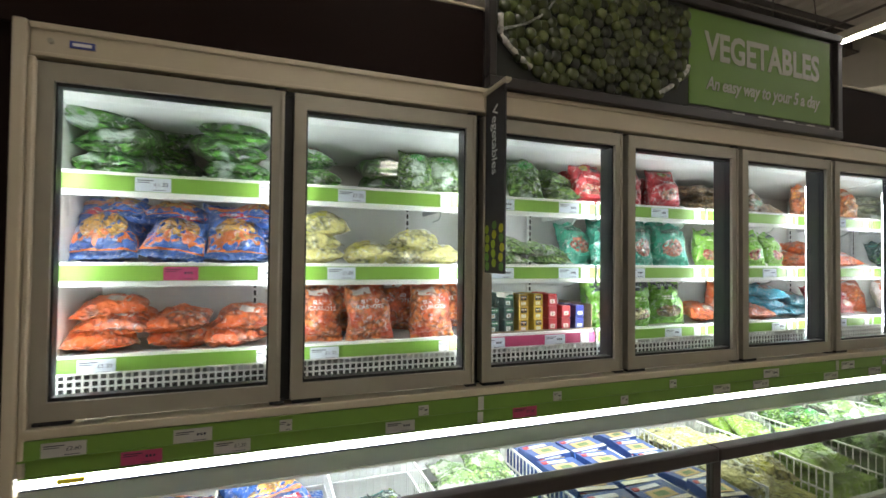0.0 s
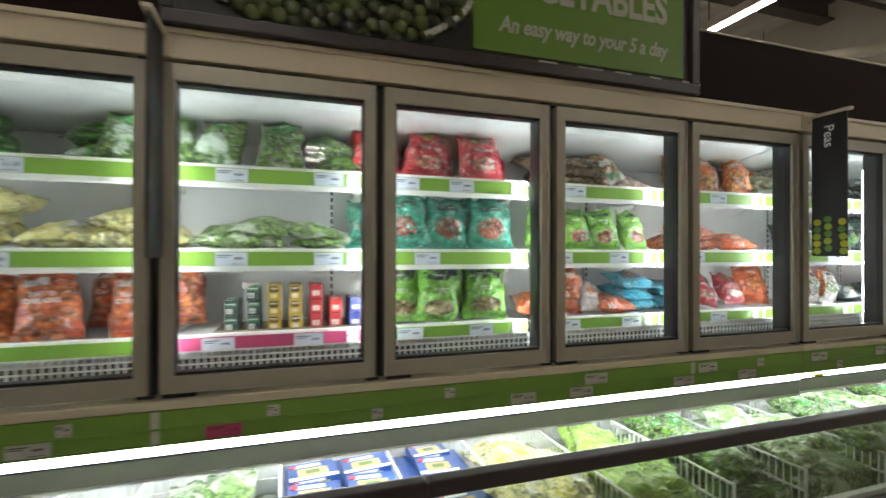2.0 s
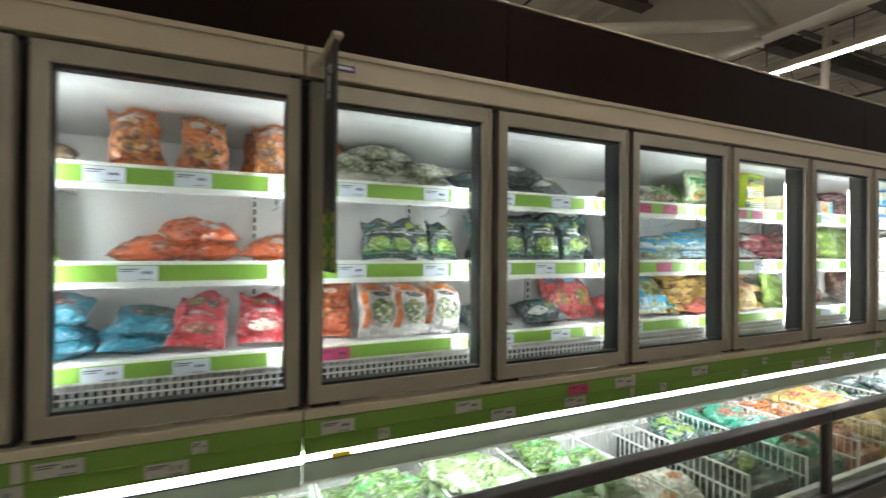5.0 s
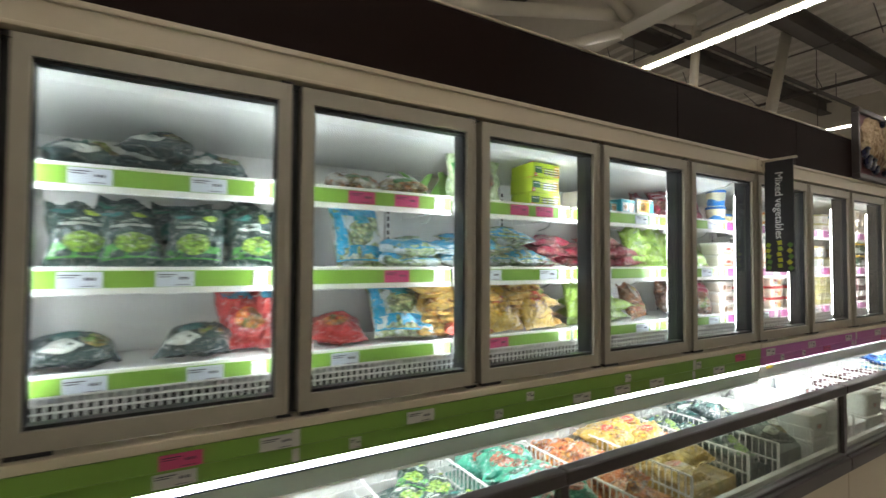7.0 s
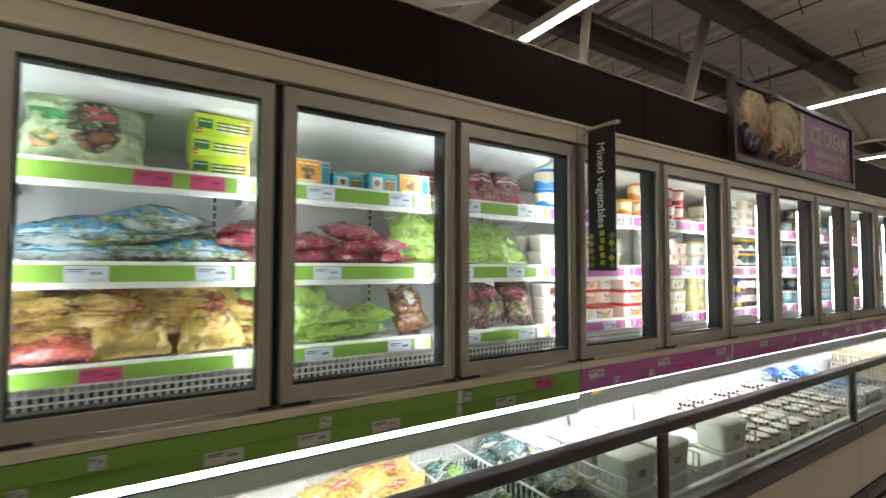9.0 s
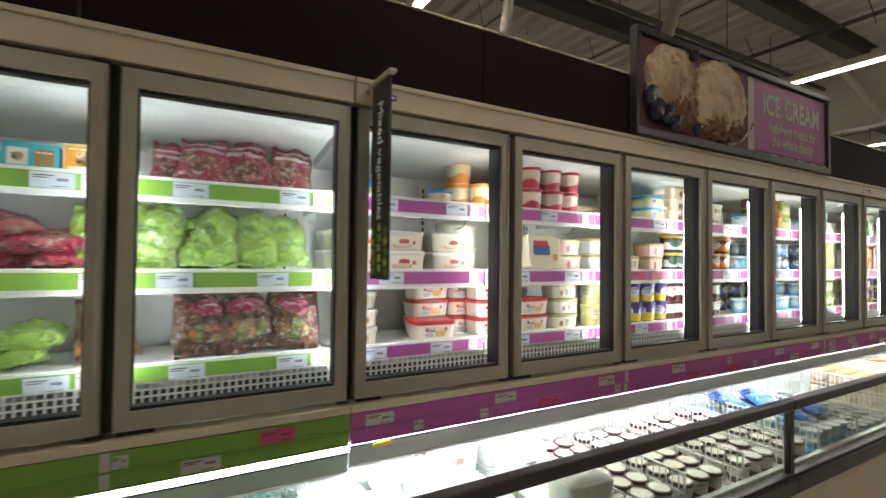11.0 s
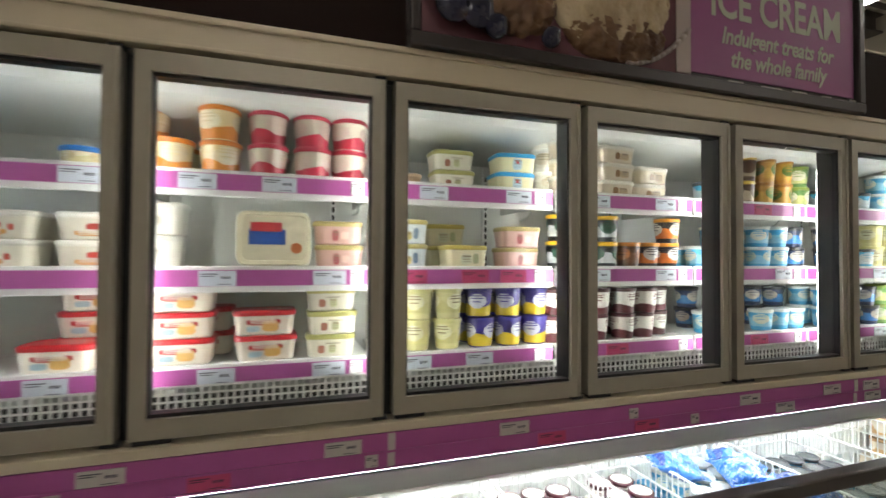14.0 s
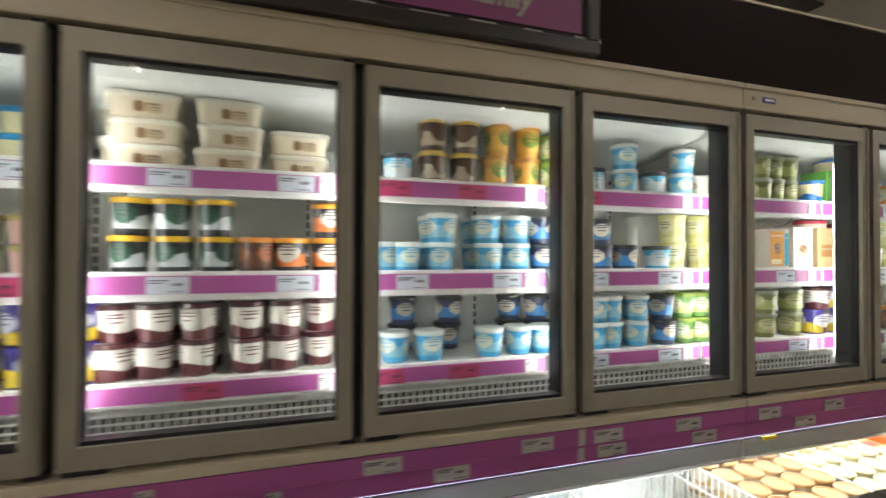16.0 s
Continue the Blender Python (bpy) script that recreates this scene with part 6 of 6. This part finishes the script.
# door 3
stand(0, "green_bean", (1.373, 1.58), 0.25, -25, 0.0, 1.0)
lie(0, "green_bean", ((1.778, 2),), 0.33, 1.0)
stand(0, "red_pepper", (1.932,), 0.38, -20, 0.0, 1.0)
lie(1, "pale_green", ((1.363, 1), (1.518, 2), (1.693, 2)), 0.31, 1.0)
stand(1, "teal", (1.898,), 0.33, -20, 0.0, 1.0)
carton_tray(1.39, 1.866)
# door 4
stand(0, "red_pepper", (1.896, 2.104, 2.325), 0.25, -18, 0.0, 1.0)
stand(0, "red_pepper", (1.958, 2.182, 2.404), 0.38, -12, 0.02, 1.0)
stand(1, "teal", (2.024, 2.179, 2.371), 0.25, -16, 0.0, 1.0)
stand(1, "teal", (2.072, 2.262, 2.423), 0.37, -12, 0.02, 1.0)
stand(2, "lime_dark", (2.002, 2.134, 2.343), 0.25, -12, 0.0, 1.0)
stand(2, "lime_dark", (2.037, 2.206, 2.392), 0.36, -12, 0.02, 1.0)
# door 5
lie(0, "mushroom", ((2.666, 3), (2.814, 3), (3.081, 1)), 0.33, 1.0)
stand(0, "clear_mix", (2.97,), 0.25, -40, 0.0, 1.0)
stand(1, "lime_red", (2.596, 2.764, 2.908, 3.063), 0.25, -14, 0.0, 0.9)
lie(2, "orange_mix", ((2.588, 1), (2.976, 1)), 0.3, 1.0)
stand(2, "orange_bag", (2.749,), 0.28, -14, 0.0, 1.0)
stand(2, "white_bag", (2.849,), 0.25, -25, 0.0, 0.75)
lie(2, "teal_blue", ((3.111, 3),), 0.33, 1.0)
# door 6
stand(0, "orange_clear", (3.327, 3.489, 3.692), 0.25, -14, 0.0, 0.9)
stand(0, "orange_clear", (3.469, 3.664, 3.89), 0.36, -10, 0.0, 0.9)
lie(1, "orange_mix", ((3.329, 1), (3.492, 2), (3.68, 1)), 0.32, 1.0)
lie(2, "teal_blue", ((3.319, 2),), 0.33, 1.0)
stand(2, "red_pepper", (3.475, 3.662), 0.26, -35, 0.0, 0.85)
stand(2, "orange_bag", (3.88,), 0.34, -20, 0.0, 1.0)
# door 7
lie(0, "clear_pale", ((3.98, 2), (4.105, 3), (4.25, 2)), 0.33, 1.0)
stand(1, "dark_lime", (4.056, 4.126, 4.212, 4.305), 0.27, -25, 0.0, 0.75)
stand(2, "pea_white", (4.047, 4.163, 4.295), 0.24, -12, 0.0, 1.0)
# door 8
lie(0, "dark_teal", ((4.512, 1), (4.665, 2), (4.828, 1)), 0.33, 1.0)
stand(1, "dark_lime", (4.491, 4.615, 4.769, 4.931), 0.25, -20, 0.0, 0.9)
stand(1, "dark_teal", (4.565, 4.722, 4.887, 5.049), 0.36, -14, 0.0, 1.0)
lie(2, "dark_teal", ((4.479, 1), (4.766, 1)), 0.29, 1.0)
stand(2, "red_blue", (4.931, 5.049), 0.33, -25, 0.0, 1.0)
# door 9
lie(0, "clear_mix", ((5.286, 1), (5.444, 1)), 0.3, 1.0)
leeks(5.585)
stand(1, "blue_white", (5.326,), 0.33, -15, 0.0, 1.0)
lie(1, "blue_white", ((5.52, 2), (5.716, 2)), 0.31, 1.0)
lie(2, "red_blue", ((5.23, 1),), 0.29, 1.0)
stand(2, "blue_white", (5.476,), 0.27, -48, 0.0, 1.1)
lie(2, "gold", ((5.629, 5),), 0.34, 1.0)
# door 10
stand(0, "soup_green", (5.782,), 0.26, -6, 0.0, 1.0)
cartons(0, 6.125, "yellow_carton", 0.165, 0.064, 0.14, 3)
lie(1, "blue_white", ((5.741, 2), (5.913, 3), (6.114, 1)), 0.32, 1.1)
lie(1, "crimson", ((6.204, 3),), 0.33, 1.0)
lie(2, "gold", ((5.69, 4), (5.804, 4), (5.917, 3), (6.043, 5), (6.166, 3)), 0.33, 1.0)
stand(2, "gold_face", (5.90, 6.12), 0.225, -34, 0.0, 1.15)
lie(2, "red_mix", ((5.724, 1),), 0.27, 1.0)
stand(2, "lime", (6.228,), 0.38, -10, 0.0, 1.0)
# door 11
cartons(0, 6.405, "orange_carton", 0.13, 0.095, 0.12, 1)
cartons(0, 6.54, "teal_carton", 0.12, 0.06, 0.12, 1)
cartons(0, 6.675, "teal_carton", 0.12, 0.075, 0.12, 1)
cartons(0, 6.815, "orange_carton", 0.13, 0.085, 0.12, 1)
stand(0, "crimson", (6.992,), 0.38, -10, 0.0, 0.7)
lie(1, "crimson", ((6.459, 2), (6.618, 3), (6.758, 2)), 0.32, 1.0)
stand(1, "lime", (6.852, 6.932), 0.27, -14, 0.0, 1.0)
stand(2, "lime", (6.421,), 0.26, -14, 0.0, 1.0)
lie(2, "lime", ((6.497, 2), (6.635, 2)), 0.31, 1.0)
stand(2, "brown_veg", (6.855,), 0.28, -25, 0.0, 0.9)
# door 12
stand(0, "crimson", (7.09, 7.231, 7.355), 0.27, -28, 0.0, 0.85)
stand(1, "lime", (7.094, 7.21, 7.335), 0.25, -38, 0.0, 1.05)
lie(1, "lime", ((7.111, 2), (7.244, 2)), 0.4, 1.0)
stand(2, "brown_pink", (7.11, 7.232, 7.358), 0.25, -20, 0.0, 1.1)
# door 13
tubs(0, "blue_big", ((7.571, 2),), 0.26, 0)
tubs(0, "blue_small", ((7.636, 1), (7.958, 1)), 0.26, 0)
tubs(0, "orange_big", ((8.094, 2),), 0.33, 0)
tubs(1, "vanilla_rect", ((7.598, 2), (7.781, 2), (7.998, 2)), 0.26, 1)
tubs(2, "clear_rect", ((7.597, 3),), 0.26, 0)
tubs(2, "red_rect", ((7.921, 1),), 0.25, 0)
tubs(2, "red_rect", ((7.964, 3), (8.136, 3)), 0.37, 0)
# door 14
tubs(0, "orange_big", ((8.166, 1), (8.298, 2)), 0.26, 0)
tubs(0, "red_big", ((8.431, 2), (8.559, 2), (8.675, 2)), 0.26, 0)
tubs(0, "orange_big", ((8.168, 1),), 0.4, 0)
tubs(0, "red_big", ((8.434, 1),), 0.42, 0)
tubs(1, "white_rect", ((8.105, 2),), 0.36, 0)
tubs(1, "pink_rect", ((8.642, 2),), 0.26, 0)
face_tub(8.448)
tubs(2, "red_rect", ((8.204, 3), (8.427, 2)), 0.26, 0)
tubs(2, "green_rect", ((8.62, 3),), 0.26, 0)
tubs(2, "red_rect", ((8.243, 2),), 0.4, 0)
# door 15
tubs(0, "green_rect", ((9.035, 2),), 0.3, 0)
tubs(0, "bluelid_rect", ((9.254, 2),), 0.26, 0)
tubs(0, "white_round", ((9.42, 3),), 0.3, 0)
tubs(0, "peach_rect", ((8.855, 1),), 0.34, 0)
tubs(1, "gold_blue_rect", ((8.857, 2),), 0.26, 0)
tubs(1, "gold_rect", ((9.068, 1),), 0.26, 0)
tubs(1, "gold_rect", ((9.029, 2),), 0.38, 0)
tubs(1, "pink_rect", ((9.274, 2),), 0.26, 0)
tubs(2, "yellow_round", ((8.823, 2), (8.905, 2), (9.009, 2)), 0.26, 0)
tubs(2, "purple_round", ((9.127, 2), (9.231, 2), (9.34, 2)), 0.26, 1)
# door 16
tubs(0, "cream_rect", ((9.483, 3), (9.684, 3)), 0.26, 0)
tubs(0, "cream_rect", ((9.866, 2),), 0.29, 0)
tubs(1, "black_round", ((9.449, 2), (9.547, 2), (9.653, 2)), 0.26, 0)
tubs(1, "brown_round", ((9.75, 1),), 0.26, 0)
tubs(1, "orange_round", ((9.846, 1), (9.946, 2)), 0.26, 0)
tubs(2, "maroon_round", ((9.416, 2), (9.507, 2), (9.613, 2), (9.732, 2), (9.829, 2)), 0.26, 1)
tubs(2, "maroon_round", ((9.928, 2),), 0.3, 0)
# door 17
tubs(0, "sky_round", ((10.152, 1),), 0.26, 0)
tubs(0, "cocoa_round", ((10.266, 2), (10.373, 2)), 0.26, 0)
tubs(0, "gold_round", ((10.481, 2), (10.595, 2)), 0.26, 0)
tubs(0, "green_round", ((10.695, 2),), 0.26, 0)
tubs(1, "blue_round", ((10.106, 1), (10.178, 1), (10.293, 2), (10.453, 2), (10.553, 2)), 0.26, 1)
tubs(1, "navy_round", ((10.657, 2),), 0.26, 0)
tubs(2, "blue_round", ((10.148, 1), (10.255, 1)), 0.26, 0)
tubs(2, "navy_round", ((10.21, 2), (10.373, 2), (10.609, 2)), 0.42, 0)
tubs(2, "blue_round", ((10.46, 1), (10.566, 1), (10.655, 1)), 0.26, 0)
tubs(2, "navy_round", ((10.7, 2),), 0.38, 0)
# door 18
tubs(0, "blue_round", ((10.99, 2), (11.249, 2)), 0.26, 0)
tubs(0, "sky_round", ((10.853, 1), (11.119, 1)), 0.26, 0)
tubs(0, "white_round", ((11.349, 1),), 0.26, 0)
tubs(1, "navy_round", ((10.885, 2), (10.986, 1)), 0.26, 0)
tubs(1, "sky_round", ((11.127, 1),), 0.26, 0)
tubs(1, "yellow_round", ((11.211, 2), (11.334, 2)), 0.26, 0)
tubs(2, "blue_round", ((10.859, 2), (10.929, 2), (11.039, 2)), 0.26, 1)
tubs(2, "navy_round", ((11.153, 2),), 0.26, 0)
tubs(2, "green_round", ((11.249, 2), (11.336, 2)), 0.26, 0)
# door 19
tubs(0, "olive_round", ((11.638, 2), (11.718, 2), (11.8, 2)), 0.26, 0)
cartons(0, 12.001, "green_carton", 0.11, 0.14, 0.1, 1)
cartons(1, 11.686, "orange_carton", 0.1, 0.16, 0.1, 1)
cartons(1, 11.818, "white_carton", 0.1, 0.17, 0.1, 1)
cartons(1, 11.955, "cream_carton", 0.1, 0.17, 0.1, 1)
cartons(1, 12.07, "pink_carton", 0.08, 0.19, 0.1, 1)
tubs(2, "olive_round", ((11.668, 2), (11.814, 2)), 0.26, 0)
tubs(2, "maroon_round", ((11.967, 2),), 0.26, 0)
# far doors, seen only at a sharp angle
far = list(ROUND)
rows = []
for d in range(20, 27):
    for s in range(3):
        for i in range(5):
            st = far[(d * 5 + s * 3 + i // 2) % len(far)]
            for k in range(1 + (i + s + d) % 2):
                rows.append((st, pose((d - 1) * P + 0.07 + 0.118 * i, 0.26, SHELVES[s] + 0.0005 + k * (ROUND[st][1] - 0.002), 0, 0, 40 * i)))
joined_tubs("far_tubs", "rows of coloured ice cream tubs in far freezers", rows)

# ---- goods in the chests ----
CHEST_Z = 0.60


def heap(x0, x1, style, ztop=0.64, n=7, y0=-0.22, y1=0.42):
    """A loose heap of bags between two dividers."""
    w, h, d = BAGS[style][:3]
    base = tagged(new("heap_base"), "lower layers of frozen bags in the chest", "food bag", kind="stuff")
    bm = boxes((x0 + 0.012, x1 - 0.012, y0, y1, 0.262, ztop - 0.07), bevel=0.02, seg=2)
    part("bags_below", bm, BAGS[style][3], base)
    for i in range(n):
        x = x0 + w * 0.5 + (x1 - x0 - w) * ((i * 0.618) % 1.0) if x1 - x0 > w else (x0 + x1) / 2
        y = y0 + 0.06 + (y1 - y0 - 0.12) * (i + 0.5) / n
        bag(style, pose(x, y - 0.09, ztop - 0.035 + rngp.uniform(-0.01, 0.035), -82 + rngp.uniform(-10, 10), rngp.uniform(-9, 9), rngp.uniform(-35, 35)))


def pots(x0, x1, style, ztop=0.66, levels=1):
    """Round tubs standing in close rows."""
    r, h = ROUND[style][0], ROUND[style][1]
    rows = []
    x = x0 + r + 0.015
    while x < x1 - r:
        y = -0.2
        while y < 0.42:
            for k in range(levels):
                rows.append((style, pose(x + rngp.uniform(-0.004, 0.004), y, ztop - h * (k + 1) + rngp.uniform(0, 0.004), 0, 0, rngp.uniform(0, 360))))
            y += 2 * r + 0.012
        x += 2 * r + 0.01
    joined_tubs("chest_tubs", "close rows of lidded ice cream tubs in the chest", rows)
    base = tagged(new("heap_base"), "lower layers of frozen tubs in the chest", "ice cream tub", kind="stuff")
    part("tubs_below", boxes((x0 + 0.012, x1 - 0.012, -0.25, 0.44, 0.262, ztop - h * levels - 0.001), bevel=0.01), paint(ROUND[style][2]), base)


def packs(x0, x1, style, w, h, d, ztop=0.66):
    n = max(1, int((x1 - x0 - 0.02) / (w + 0.004)))
    for i in range(n):
        y = -0.24 + d / 2
        while y < 0.44 - d / 2:
            carton(style, w, h, d, pose(x0 + 0.012 + (x1 - x0 - 0.02) * (i + 0.5) / n, y, ztop - h + rngp.uniform(-0.012, 0.0), rngp.uniform(-4, 4), rngp.uniform(-4, 4), rngp.uniform(-6, 6)))
            y += d + 0.006
    base = tagged(new("heap_base"), "lower layers of frozen cartons in the chest", "carton", kind="stuff")
    part("cartons_below", boxes((x0 + 0.012, x1 - 0.012, -0.25, 0.44, 0.262, ztop - h - 0.016), bevel=0.01), paint(CARTON[style][0], 0.5), base)


def boxtubs(x0, x1, style, ztop=0.66):
    w, d, h = RECT[style][:3]
    n = max(1, int((x1 - x0 - 0.02) / (w + 0.008)))
    for i in range(n):
        y = -0.24 + d / 2
        while y < 0.44 - d / 2:
            for k in range(1 + rngp.randrange(2)):
                tub(style, pose(x0 + 0.012 + (x1 - x0 - 0.02) * (i + 0.5) / n, y, ztop - h * 2 + h * k, 0, 0, rngp.uniform(-5, 5)))
            y += d + 0.012
    base = tagged(new("heap_base"), "lower layers of white tubs in the chest", "ice cream tub", kind="stuff")
    part("tubs_below", boxes((x0 + 0.012, x1 - 0.012, -0.25, 0.44, 0.262, ztop - h * 2 - 0.001), bevel=0.01), RECT[style][3], base)


BAYS = (0.05, 0.42, 0.80, 1.14, 1.58, 1.98, 2.30, 2.66, 3.05, 3.40, 3.85, 4.25, 4.60, 4.98, 5.34, 5.72, 6.12, 6.45, 6.86, 7.12, 7.46, 7.95, 8.45, 8.80, 9.22, 9.62, 9.92, 10.38, 10.9, 11.40, 11.85, 12.3, 12.75, 13.2, 13.65, 14.1, 14.6)
for a, b in zip(BAYS, BAYS[1:]):
    basket(a, b - a, 0.70)
for a, b, style, zt in ((0.05, 0.42, "chips", 0.68), (0.42, 0.80, "chips", 0.70), (0.80, 1.14, "dark_lime", 0.62), (1.14, 1.58, "pale_green", 0.66), (2.30, 2.66, "cauli", 0.67), (2.66, 3.05, "lime", 0.68),
                        (3.05, 3.40, "green_bean", 0.69), (3.40, 3.85, "pale_green", 0.71), (3.85, 4.25, "green_bean", 0.72), (4.25, 4.60, "pale_green", 0.71), (4.60, 4.98, "green_bean", 0.70),
                        (5.34, 5.72, "dark_lime", 0.68), (5.72, 6.12, "teal", 0.69), (6.12, 6.45, "orange_clear", 0.67), (6.45, 6.86, "gold_face", 0.68), (6.86, 7.12, "dark_lime", 0.67), (7.12, 7.46, "dark_teal", 0.69)):
    heap(a, b, style, zt, 8)
packs(1.58, 1.98, "box_blue", 0.17, 0.035, 0.14, 0.72)
packs(1.98, 2.30, "box_blue", 0.15, 0.035, 0.13, 0.70)
heap(4.98, 5.34, "white_bag", 0.58, 6)
boxtubs(7.46, 7.95, "big_white_rect", 0.76)
boxtubs(7.95, 8.45, "big_white_rect", 0.76)
for a, b in ((8.45, 8.80), (8.80, 9.22), (9.22, 9.62), (9.62, 9.92)):
    pots(a, b, "maroon_round", 0.64)
pots(9.92, 10.38, "blue_round", 0.66)
pots(10.38, 10.9, "sky_round", 0.60)
pots(11.40, 11.85, "amber_round", 0.70, 2)
pots(11.85, 12.3, "lemon_round", 0.70, 2)
for i, (a, b) in enumerate(zip(BAYS[31:], BAYS[32:])):
    packs(a, b, ("box_orange", "white_carton", "cream_carton")[i % 3], 0.15, 0.05, 0.13, 0.68)
for i, (x, y) in enumerate(((10.02, -0.02), (10.16, 0.14), (10.28, -0.06), (10.30, 0.22), (10.06, 0.30))):
    bag("blue_gloss", pose(x, y - 0.09, 0.675 + 0.008 * (i % 3), -80, 6 * (i % 3) - 6, 25 * i - 40))
